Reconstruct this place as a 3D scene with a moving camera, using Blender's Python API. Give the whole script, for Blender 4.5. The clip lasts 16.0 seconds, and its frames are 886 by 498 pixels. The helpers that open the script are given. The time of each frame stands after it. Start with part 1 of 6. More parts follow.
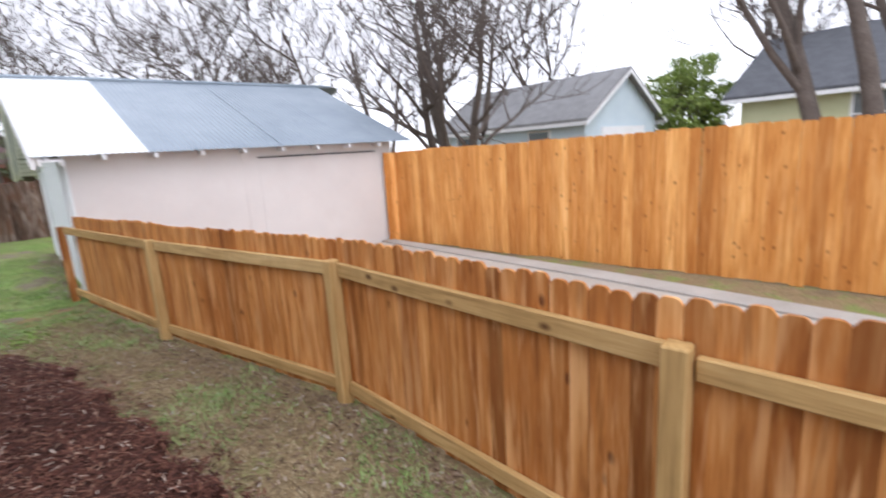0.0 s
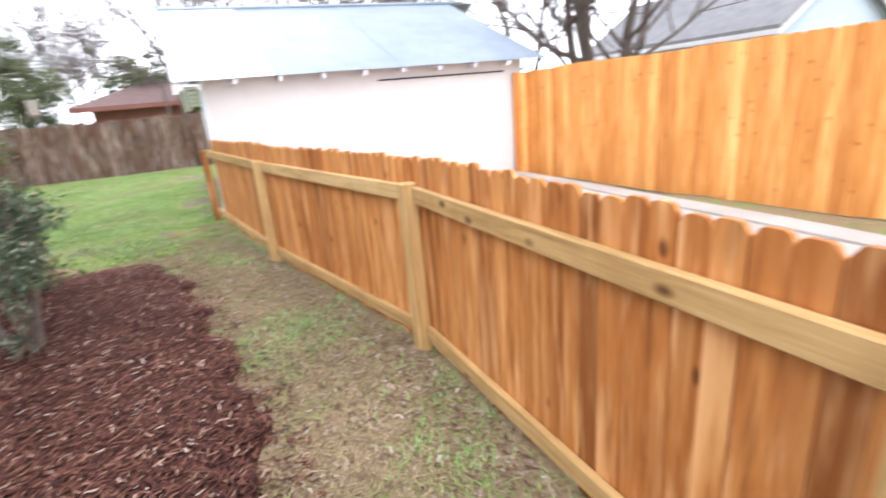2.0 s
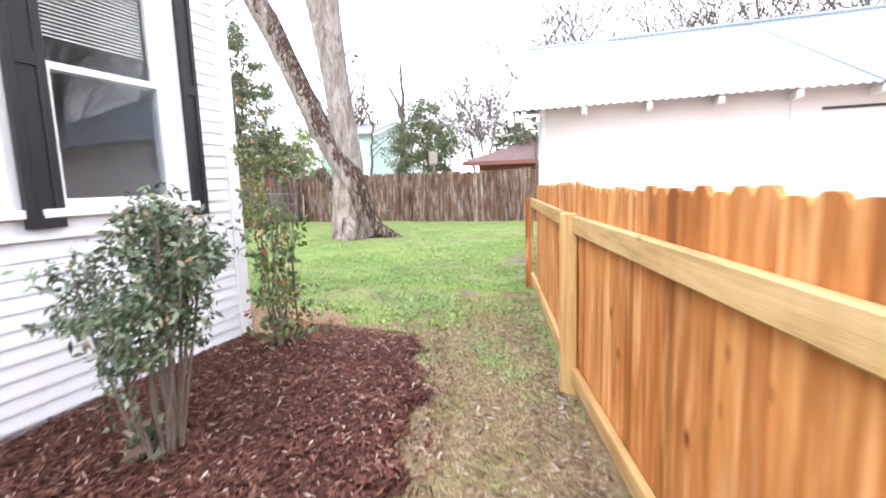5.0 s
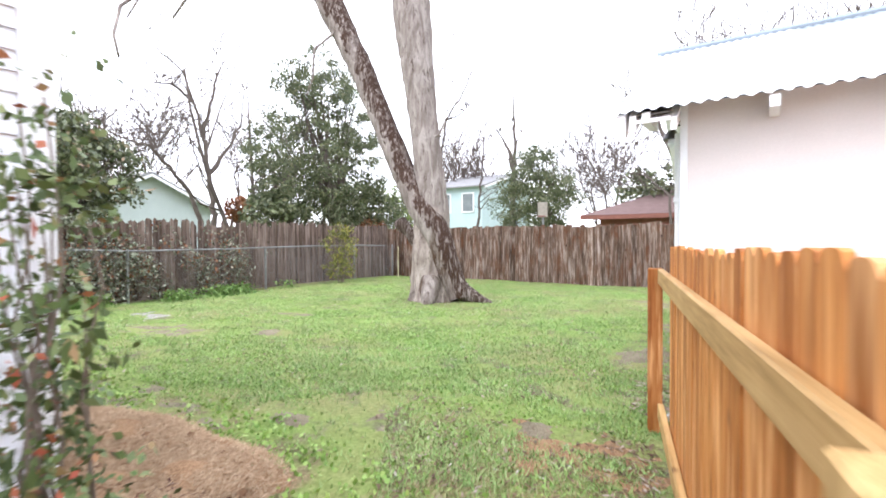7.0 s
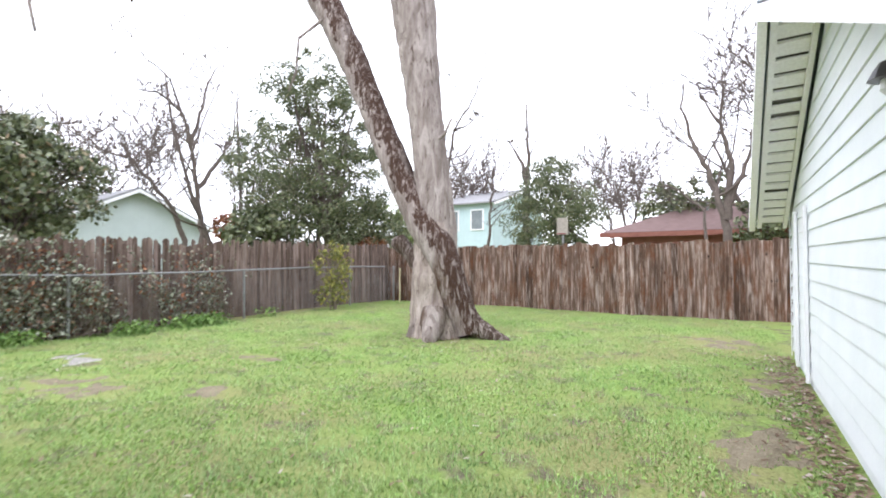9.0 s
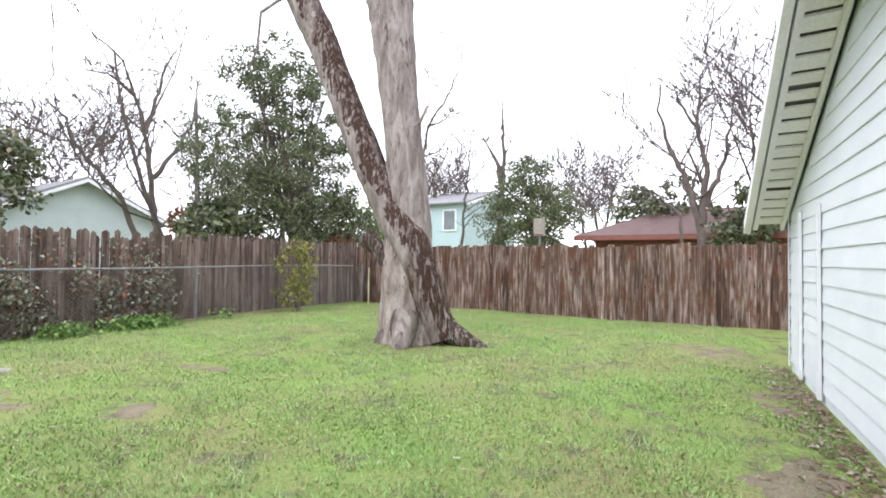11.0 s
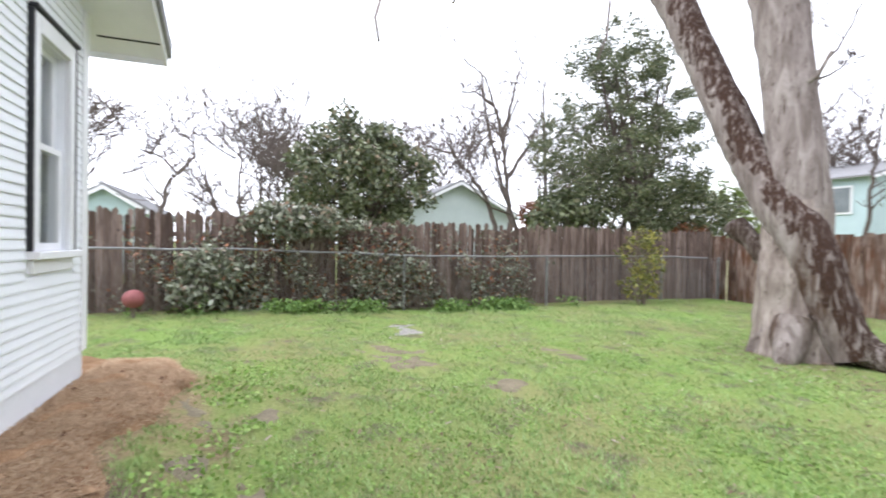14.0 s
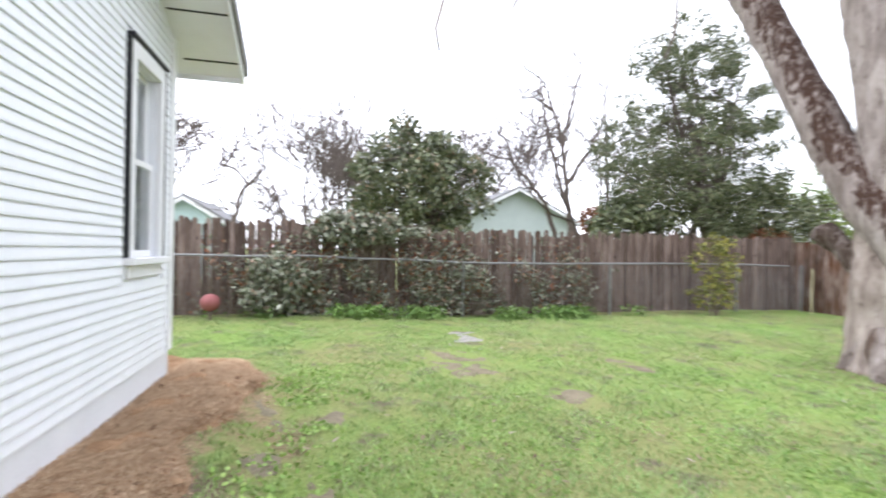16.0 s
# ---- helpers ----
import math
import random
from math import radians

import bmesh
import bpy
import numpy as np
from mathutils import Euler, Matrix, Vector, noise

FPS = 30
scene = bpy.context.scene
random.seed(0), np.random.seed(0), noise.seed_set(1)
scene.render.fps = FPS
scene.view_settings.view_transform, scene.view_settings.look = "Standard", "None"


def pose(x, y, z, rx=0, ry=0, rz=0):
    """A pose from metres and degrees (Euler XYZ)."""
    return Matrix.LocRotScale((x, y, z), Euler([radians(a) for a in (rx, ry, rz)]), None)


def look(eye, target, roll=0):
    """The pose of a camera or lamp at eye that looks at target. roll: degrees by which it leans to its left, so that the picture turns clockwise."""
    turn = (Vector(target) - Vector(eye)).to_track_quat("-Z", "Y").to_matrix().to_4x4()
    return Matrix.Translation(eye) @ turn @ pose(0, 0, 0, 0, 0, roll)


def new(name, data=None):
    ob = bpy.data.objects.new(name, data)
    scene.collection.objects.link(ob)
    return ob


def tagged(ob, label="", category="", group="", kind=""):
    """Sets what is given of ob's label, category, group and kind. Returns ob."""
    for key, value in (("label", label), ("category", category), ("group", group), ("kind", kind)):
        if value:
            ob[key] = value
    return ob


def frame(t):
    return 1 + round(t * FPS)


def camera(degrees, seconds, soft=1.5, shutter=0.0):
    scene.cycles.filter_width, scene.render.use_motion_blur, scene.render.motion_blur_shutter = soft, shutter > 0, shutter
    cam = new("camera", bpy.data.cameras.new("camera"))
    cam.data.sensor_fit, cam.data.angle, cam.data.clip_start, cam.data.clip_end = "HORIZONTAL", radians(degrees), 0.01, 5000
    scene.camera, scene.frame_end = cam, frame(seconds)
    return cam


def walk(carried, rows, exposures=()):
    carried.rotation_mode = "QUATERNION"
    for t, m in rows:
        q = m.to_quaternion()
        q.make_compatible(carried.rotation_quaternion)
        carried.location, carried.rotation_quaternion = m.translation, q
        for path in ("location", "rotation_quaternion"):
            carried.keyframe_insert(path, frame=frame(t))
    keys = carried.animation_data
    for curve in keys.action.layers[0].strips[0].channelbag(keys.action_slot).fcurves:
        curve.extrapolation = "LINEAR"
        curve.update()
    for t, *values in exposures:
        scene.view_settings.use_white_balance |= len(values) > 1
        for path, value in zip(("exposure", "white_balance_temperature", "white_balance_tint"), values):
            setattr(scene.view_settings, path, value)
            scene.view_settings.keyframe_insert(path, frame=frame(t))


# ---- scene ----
cam = camera(85.4, 16.0, soft=1.8, shutter=0.5)
PATH = [
    (0, (0.927, 0.178, 1.777), (2.127, 1.727, 1.377), -3.6),
    (0.5, (1.08, 0.184, 1.743), (2.407, 1.574, 1.191), -3.6),
    (1, (1.224, 0.227, 1.705), (2.416, 1.704, 1.076), -4.4),
    (1.5, (1.384, 0.392, 1.611), (2.443, 2.0, 1.072), -2.6),
    (2, (1.521, 0.579, 1.549), (2.177, 2.367, 0.939), -5.1),
    (2.5, (1.708, 0.806, 1.404), (1.837, 2.731, 0.879), -1.5),
    (3, (1.837, 1.132, 1.373), (1.649, 3.069, 0.91), -2.3),
    (3.5, (1.909, 1.498, 1.371), (1.587, 3.425, 0.946), -2.6),
    (4, (1.958, 1.978, 1.282), (1.39, 3.876, 1.007), 0.3),
    (4.5, (1.887, 2.5, 1.273), (1.247, 4.386, 1.09), 0.2),
    (5, (1.773, 3.005, 1.266), (1.106, 4.871, 0.995), -1.8),
    (5.2, (1.721, 3.237, 1.274), (0.967, 5.081, 1.092), -1.5),
    (7.3, (1.276, 5.564, 1.266), (0.159, 7.223, 1.226), -0.4),
    (7.5, (1.14, 5.713, 1.292), (0.038, 7.38, 1.205), -0.6),
    (8, (0.895, 6.145, 1.289), (-0.255, 7.78, 1.231), -1.5),
    (8.5, (0.675, 6.512, 1.31), (-0.553, 8.09, 1.275), 0.7),
    (9, (0.432, 6.867, 1.33), (-0.711, 8.508, 1.366), -0.4),
    (9.5, (0.275, 7.127, 1.297), (-0.815, 8.803, 1.367), -0.9),
    (9.7, (0.234, 7.225, 1.279), (-0.816, 8.924, 1.378), 0.5),
    (11.8, (-0.102, 7.428, 1.306), (-1.157, 9.128, 1.292), 0.5),
    (12, (-0.116, 7.401, 1.31), (-1.247, 9.051, 1.294), 0.5),
    (12.5, (-0.174, 7.408, 1.299), (-1.513, 8.893, 1.282), 0.5),
    (13, (-0.222, 7.379, 1.297), (-1.778, 8.634, 1.281), 0.6),
    (13.5, (-0.273, 7.35, 1.293), (-2.021, 8.322, 1.272), 0.9),
    (14, (-0.332, 7.346, 1.311), (-2.206, 8.044, 1.29), 1.0),
    (14.5, (-0.364, 7.307, 1.307), (-2.31, 7.768, 1.298), 0.7),
    (15, (-0.38, 7.275, 1.309), (-2.363, 7.533, 1.302), 1.0),
    (15.5, (-0.374, 7.27, 1.313), (-2.36, 7.501, 1.315), 1.2),
    (16, (-0.348, 7.304, 1.311), (-2.291, 7.776, 1.315), 1.0),
]
EXPOSURES = [(t, e, 6150, 17) for t, e in ((0, -0.40), (0.5, -0.08), (1.0, 0.12), (1.5, 0.35), (2.0, 0.4), (2.8, 0.6), (3.5, 0.72), (5.0, 0.8), (7.5, 0.46), (9.0, 0.38), (12.0, 0.15), (14.0, 0.18), (16.0, 0.31))]
walk(cam, [(t, look(eye, target, roll)) for t, eye, target, roll in PATH], EXPOSURES)

# ---- world and light: an overcast winter day ----
world = bpy.data.worlds.new("overcast_sky")
scene.world = world
world.use_nodes = True
wn, wl = world.node_tree.nodes, world.node_tree.links
wn.clear()
w_out = wn.new("ShaderNodeOutputWorld")
w_add = wn.new("ShaderNodeAddShader")
w_sky = wn.new("ShaderNodeTexSky")
w_sky.sky_type, w_sky.sun_disc = "NISHITA", False
w_sky.sun_elevation, w_sky.sun_rotation = radians(48), radians(200)
w_sat = wn.new("ShaderNodeHueSaturation")
w_sat.inputs["Saturation"].default_value = 0.25
w_bg = wn.new("ShaderNodeBackground")
w_bg.inputs["Strength"].default_value = 0.06
w_cloud = wn.new("ShaderNodeBackground")
w_cloud.inputs["Color"].default_value = (0.94, 0.97, 1.0, 1)
w_cloud.inputs["Strength"].default_value = 2.1
wl.new(w_sky.outputs["Color"], w_sat.inputs["Color"])
wl.new(w_sat.outputs["Color"], w_bg.inputs["Color"])
wl.new(w_bg.outputs[0], w_add.inputs[0])
wl.new(w_cloud.outputs[0], w_add.inputs[1])
wl.new(w_add.outputs[0], w_out.inputs["Surface"])
sun_data = bpy.data.lights.new("sun", "SUN")
sun_data.energy, sun_data.angle, sun_data.color = 1.0, radians(40), (1.0, 0.97, 0.92)
sun = new("sun", sun_data)
sun.matrix_world = look((-6, -14, 24), (0, 4, 0))


# ---- materials ----
class Nodes:
    """Short hand for building one node material."""

    def __init__(self, name, rough=0.7, spec=0.3):
        self.mat = bpy.data.materials.new(name)
        self.mat.use_nodes = True
        self.tree = self.mat.node_tree
        self.bsdf = self.tree.nodes["Principled BSDF"]
        self.bsdf.inputs["Roughness"].default_value = rough
        self.bsdf.inputs["Specular IOR Level"].default_value = spec
        self.co = self.tree.nodes.new("ShaderNodeTexCoord").outputs["Object"]

    def node(self, kind, **values):
        n = self.tree.nodes.new(kind)
        for k, v in values.items():
            n.inputs[k.replace("_", " ")].default_value = v
        return n

    def link(self, a, b):
        self.tree.links.new(a, b)

    def space(self, scale=(1, 1, 1), shift=False):
        m = self.node("ShaderNodeMapping")
        m.inputs["Scale"].default_value = scale
        self.link(self.co, m.inputs["Vector"])
        if shift:
            info = self.node("ShaderNodeObjectInfo")
            mul = self.tree.nodes.new("ShaderNodeVectorMath")
            mul.operation = "SCALE"
            mul.inputs[0].default_value = (37.0, 23.0, 51.0)
            self.link(info.outputs["Random"], mul.inputs["Scale"])
            self.link(mul.outputs[0], m.inputs["Location"])
        return m.outputs[0]

    def noise(self, vec, scale, detail=4.0, rough=0.6, dist=0.0):
        n = self.node("ShaderNodeTexNoise", Scale=scale, Detail=detail, Roughness=rough, Distortion=dist)
        self.link(vec, n.inputs["Vector"])
        return n.outputs["Fac"]

    def ramp(self, fac, stops):
        r = self.tree.nodes.new("ShaderNodeValToRGB")
        e = r.color_ramp.elements
        while len(e) < len(stops):
            e.new(0.5)
        for el, (p, c) in zip(e, stops):
            el.position, el.color = p, (*c, 1) if len(c) == 3 else c
        self.link(fac, r.inputs["Fac"])
        return r.outputs["Color"]

    def mix(self, fac, a, b, mode="MIX"):
        m = self.tree.nodes.new("ShaderNodeMix")
        m.data_type, m.blend_type = "RGBA", mode
        for v, i in ((fac, 0), (a, 6), (b, 7)):
            if hasattr(v, "is_output"):
                self.link(v, m.inputs[i])
            elif i == 0:
                m.inputs[0].default_value = v
            else:
                m.inputs[i].default_value = (*v, 1)
        return m.outputs[2]

    def color(self, c):
        self.link(c, self.bsdf.inputs["Base Color"])
        return self

    def bump(self, fac, strength=0.3, distance=0.01):
        b = self.node("ShaderNodeBump", Strength=strength, Distance=distance)
        self.link(fac, b.inputs["Height"])
        self.link(b.outputs[0], self.bsdf.inputs["Normal"])
        return self


def simple(name, a, b, scale=6.0, rough=0.7, bump=0.2, fine=60.0, spec=0.3, dist=0.01, grain=0.35):
    """A surface of two tones, mottled at two scales."""
    n = Nodes(name, rough, spec)
    v = n.space()
    f1, f2 = n.noise(v, scale), n.noise(v, fine, 3)
    c = n.ramp(f1, [(0.3, a), (0.7, b)])
    c = n.mix(grain, c, n.ramp(f2, [(0.3, tuple(x * 0.7 for x in a)), (0.7, tuple(min(1, x * 1.15) for x in b))]))
    n.color(c).bump(f2, bump, dist)
    return n.mat


def wood(name, dark, mid, light, knot, rough=0.65, along=2, vary=1.0, blotch=0.0, blotch_color=(0.05, 0.04, 0.035), knots=5.5, tones=None, streak=0.0):
    """Sawn boards, each with its own tone, grain along one axis and knots."""
    n = Nodes(name, rough, 0.25)
    sc = [1, 1, 1]
    sc[along] = 0.06
    v = n.space(sc, True)
    grain = n.noise(v, 26, 5, 0.65, 0.25)
    fine = n.noise(v, 160, 2)
    c = n.ramp(grain, [(0.28, dark), (0.5, mid), (0.74, light)])
    info = n.node("ShaderNodeObjectInfo")
    tone = n.ramp(info.outputs["Random"], tones or [(0.0, (0.50, 0.43, 0.38)), (0.14, (0.74, 0.66, 0.58)), (0.40, (0.96, 0.90, 0.84)), (0.7, (1.05, 1.07, 1.08)), (0.88, (1.16, 1.24, 1.34)), (1.0, (1.20, 1.34, 1.58))])
    c = n.mix(vary, c, tone, "MULTIPLY")
    v2 = n.space((1, 1, 0.55) if along == 2 else (0.55, 0.55, 1), True)
    vor = n.node("ShaderNodeTexVoronoi", Scale=knots, Randomness=1.0)
    n.link(v2, vor.inputs["Vector"])
    k = n.ramp(vor.outputs["Distance"], [(0.06, (1, 1, 1)), (0.145, (0, 0, 0))])
    c = n.mix(k, c, knot)
    if streak:
        sv = [1, 1, 1]
        sv[along] = 0.10
        st = n.noise(n.space(sv, True), 16, 3, 0.55, 0.2)
        c = n.mix(n.ramp(st, [(0.52, (0, 0, 0)), (0.66, (streak,) * 3)]), c, tuple(min(1, x * 1.12 + 0.035) for x in light))
        c = n.mix(n.ramp(st, [(0.30, (streak,) * 3), (0.42, (0, 0, 0))]), c, tuple(x * 0.75 for x in dark))
    soft = n.noise(n.space((1, 1, 0.3), True), 3.2, 3)
    c = n.mix(n.ramp(soft, [(0.45, (0, 0, 0)), (0.75, (0.55, 0.55, 0.55))]), c, dark)
    if blotch:
        b = n.noise(n.space((1, 1, 0.35), True), 4.5, 4, 0.7)
        c = n.mix(n.ramp(b, [(0.5, (0, 0, 0)), (0.66, (blotch,) * 3)]), c, blotch_color)
    n.color(c).bump(n.mix(0.4, grain, fine), 0.35, 0.004)
    return n.mat


def leafy(name, stops, rough=0.5, spec=0.4, patch=0.35):
    """Leaves or blades, each island in its own tone."""
    n = Nodes(name, rough, spec)
    g = n.node("ShaderNodeNewGeometry")
    c = n.ramp(g.outputs["Random Per Island"], stops)
    f = n.noise(n.space(), 1.3, 3)
    c = n.mix(n.ramp(f, [(0.3, (0.0,) * 3), (0.7, (patch,) * 3)]), c, tuple(x * 0.7 for x in stops[0][1]))
    if patch > 0.4:
        f2 = n.noise(n.space(), 0.45, 4, 0.65)
        c = n.mix(n.ramp(f2, [(0.45, (0, 0, 0)), (0.65, (0.35,) * 3)]), c, (0.38, 0.45, 0.17))
        f4 = n.noise(n.space(), 1.6, 4, 0.6)
        c = n.mix(n.ramp(f4, [(0.52, (0, 0, 0)), (0.70, (0.45,) * 3)]), c, (0.11, 0.21, 0.06))
        f3 = n.noise(n.space(), 4.5, 3, 0.6)
        c = n.mix(n.ramp(f3, [(0.55, (0, 0, 0)), (0.80, (0.25,) * 3)]), c, (0.16, 0.20, 0.06))
    n.color(c)
    return n.mat


M_CEDAR = wood("new_cedar", (0.29, 0.093, 0.020), (0.55, 0.222, 0.056), (0.72, 0.390, 0.150), (0.14, 0.042, 0.012), knots=6.5, streak=0.7)
M_CEDAR_TALL = wood("new_cedar_tall", (0.44, 0.155, 0.030), (0.65, 0.285, 0.070), (0.78, 0.42, 0.145), (0.16, 0.045, 0.012), vary=0.9, knots=9.0, streak=0.22, tones=[(0.0, (0.66, 0.55, 0.45)), (0.25, (0.92, 0.84, 0.76)), (0.6, (1.05, 1.06, 1.08)), (0.85, (1.18, 1.28, 1.45)), (1.0, (1.34, 1.56, 1.95))])
M_TREATED = wood("treated_pine", (0.33, 0.197, 0.07), (0.53, 0.342, 0.138), (0.65, 0.45, 0.21), (0.13, 0.06, 0.02), vary=0.35)
M_TREATED_H = wood("treated_pine_rail", (0.33, 0.197, 0.07), (0.53, 0.342, 0.138), (0.65, 0.45, 0.21), (0.13, 0.06, 0.02), along=1, vary=0.35)
OLD_TONES = [(0.0, (0.42, 0.38, 0.36)), (0.25, (0.78, 0.70, 0.64)), (0.55, (1.0, 0.95, 0.92)), (0.8, (1.30, 1.28, 1.28)), (1.0, (1.75, 1.75, 1.78))]
M_GREYWOOD = wood("weathered_fence", (0.044, 0.026, 0.018), (0.122, 0.080, 0.058), (0.37, 0.305, 0.265), (0.025, 0.016, 0.012), rough=0.9, blotch=0.8, blotch_color=(0.110, 0.042, 0.017), streak=0.55, tones=OLD_TONES)
M_GREYWOOD_W = wood("weathered_thin_fence", (0.062, 0.044, 0.036), (0.145, 0.106, 0.088), (0.25, 0.20, 0.175), (0.03, 0.02, 0.015), rough=0.9, blotch=0.5, blotch_color=(0.055, 0.038, 0.03), streak=0.45, tones=OLD_TONES)
M_WHITE = simple("white_house_paint", (0.76, 0.785, 0.82), (0.82, 0.84, 0.87), 2.0, 0.5, 0.1, 40, dist=0.0006, grain=0.05)
M_TRIM = simple("white_trim_paint", (0.76, 0.77, 0.78), (0.83, 0.84, 0.86), 3.0, 0.4, 0.1, 50, dist=0.0006, grain=0.05)
M_CREAM = simple("cream_stucco_panel", (0.67, 0.625, 0.60), (0.74, 0.70, 0.675), 1.2, 0.75, 0.15, 90, dist=0.002, grain=0.1)
M_SHEDSIDE = simple("white_shed_siding_paint", (0.72, 0.76, 0.78), (0.80, 0.83, 0.84), 1.8, 0.6, 0.1, 60, dist=0.001, grain=0.08)
M_SOFFIT = simple("pale_soffit_paint", (0.88, 0.85, 0.86), (0.93, 0.90, 0.91), 5.0, 0.65, 0.12, 45)
# dark tone that paints the shade between the soffit boards
M_GAP_SHADE = simple("dark_gap_shade", (0.10, 0.095, 0.085), (0.20, 0.19, 0.175), 8, 0.9, 0.1)
M_BLACK = simple("black_shutter_paint", (0.018, 0.019, 0.021), (0.03, 0.031, 0.034), 5, 0.4, 0.05)
M_SKIRT = simple("painted_concrete_skirt", (0.68, 0.70, 0.73), (0.76, 0.78, 0.81), 2.5, 0.8, 0.2, 70, dist=0.003, grain=0.12)
M_CONC = simple("driveway_concrete", (0.33, 0.31, 0.28), (0.48, 0.455, 0.42), 1.5, 0.85, 0.3, 90)
M_DRIVE = simple("pale_drive_concrete", (0.38, 0.34, 0.295), (0.50, 0.455, 0.40), 0.9, 0.85, 0.3, 70)
M_BLIND = simple("blind_slat", (0.70, 0.69, 0.66), (0.78, 0.77, 0.74), 9, 0.45, 0.02)
M_BOARD = simple("faded_backboard", (0.26, 0.235, 0.19), (0.40, 0.37, 0.31), 12, 0.8, 0.1)
M_ROOM = simple("room_wall", (0.30, 0.29, 0.28), (0.36, 0.35, 0.33), 3, 0.8, 0.05)
M_SHINGLE = simple("grey_shingle", (0.20, 0.20, 0.205), (0.31, 0.31, 0.315), 3, 0.9, 0.4, 50)
M_SHINGLE_DK = simple("slate_shingle", (0.075, 0.08, 0.09), (0.13, 0.135, 0.15), 3, 0.9, 0.4, 50)
M_SHINGLE_RED = simple("red_brown_shingle", (0.14, 0.092, 0.086), (0.20, 0.135, 0.125), 3, 0.9, 0.4, 50)
M_BLUEHOUSE = simple("pale_blue_siding_paint", (0.52, 0.63, 0.70), (0.60, 0.70, 0.76), 2, 0.6, 0.08)
M_YELLOWHOUSE = simple("pale_yellow_siding_paint", (0.52, 0.54, 0.33), (0.60, 0.61, 0.40), 2, 0.6, 0.08)
M_MINT = simple("mint_siding_paint", (0.49, 0.56, 0.555), (0.56, 0.63, 0.62), 2, 0.6, 0.08)
M_TEAL = simple("teal_siding_paint", (0.43, 0.56, 0.57), (0.50, 0.63, 0.64), 2, 0.6, 0.08)
M_BRICK = simple("red_brick_far", (0.22, 0.09, 0.07), (0.30, 0.13, 0.10), 5, 0.85, 0.3)
M_DARKGLASS = simple("far_window_glass", (0.14, 0.16, 0.17), (0.22, 0.25, 0.26), 2, 0.15, 0.0, spec=0.6)
M_BARK_FAR = simple("grey_brown_bark", (0.085, 0.068, 0.058), (0.17, 0.14, 0.122), 5, 0.9, 0.5, 40)
M_STEM = simple("thin_stem_bark", (0.14, 0.11, 0.085), (0.24, 0.20, 0.16), 9, 0.85, 0.3, 60)
M_RED_BALL = simple("red_globe", (0.24, 0.075, 0.075), (0.33, 0.12, 0.12), 6, 0.6, 0.05)
M_STAKE = simple("pale_yellow_stake_paint", (0.62, 0.60, 0.34), (0.74, 0.72, 0.46), 8, 0.5, 0.05)
M_PIPE = Nodes("galvanised_pipe", 0.45, 0.5)
M_PIPE.bsdf.inputs["Metallic"].default_value = 0.75
M_PIPE.color(M_PIPE.ramp(M_PIPE.noise(M_PIPE.space(), 14), [(0.3, (0.20, 0.205, 0.205)), (0.7, (0.34, 0.345, 0.34))]))
M_PIPE = M_PIPE.mat
M_LAMP = simple("dark_bronze_lamp", (0.02, 0.018, 0.016), (0.035, 0.03, 0.028), 12, 0.35, 0.02, spec=0.5)


def make_tin(name="corrugated_galvanised_roof", metal=0.55, a=(0.22, 0.27, 0.32), b=(0.31, 0.36, 0.41), worn=(0.18, 0.21, 0.24)):
    n = Nodes(name, 0.38, 0.5)
    n.bsdf.inputs["Metallic"].default_value = metal
    v = n.space()
    f, g = n.noise(v, 0.9, 5, 0.7), n.noise(n.space((6, 0.7, 1)), 5, 4)
    c = n.ramp(f, [(0.3, a), (0.7, b)])
    c = n.mix(n.ramp(g, [(0.55, (0, 0, 0)), (0.8, (0.6, 0.6, 0.6))]), c, worn)
    n.color(c).bump(n.noise(v, 30), 0.08, 0.004)
    return n.mat


M_TIN = make_tin()
M_TIN_NEW = make_tin("bright_new_roof_sheet", 0.2, (0.72, 0.75, 0.77), (0.80, 0.82, 0.84), (0.68, 0.70, 0.72))


def make_glass():
    n = Nodes("window_glass", 0.02, 0.5)
    n.bsdf.inputs["Transmission Weight"].default_value = 1.0
    n.bsdf.inputs["IOR"].default_value = 1.45
    n.bsdf.inputs["Base Color"].default_value = (0.95, 0.98, 0.97, 1)
    return n.mat


M_GLASS = make_glass()


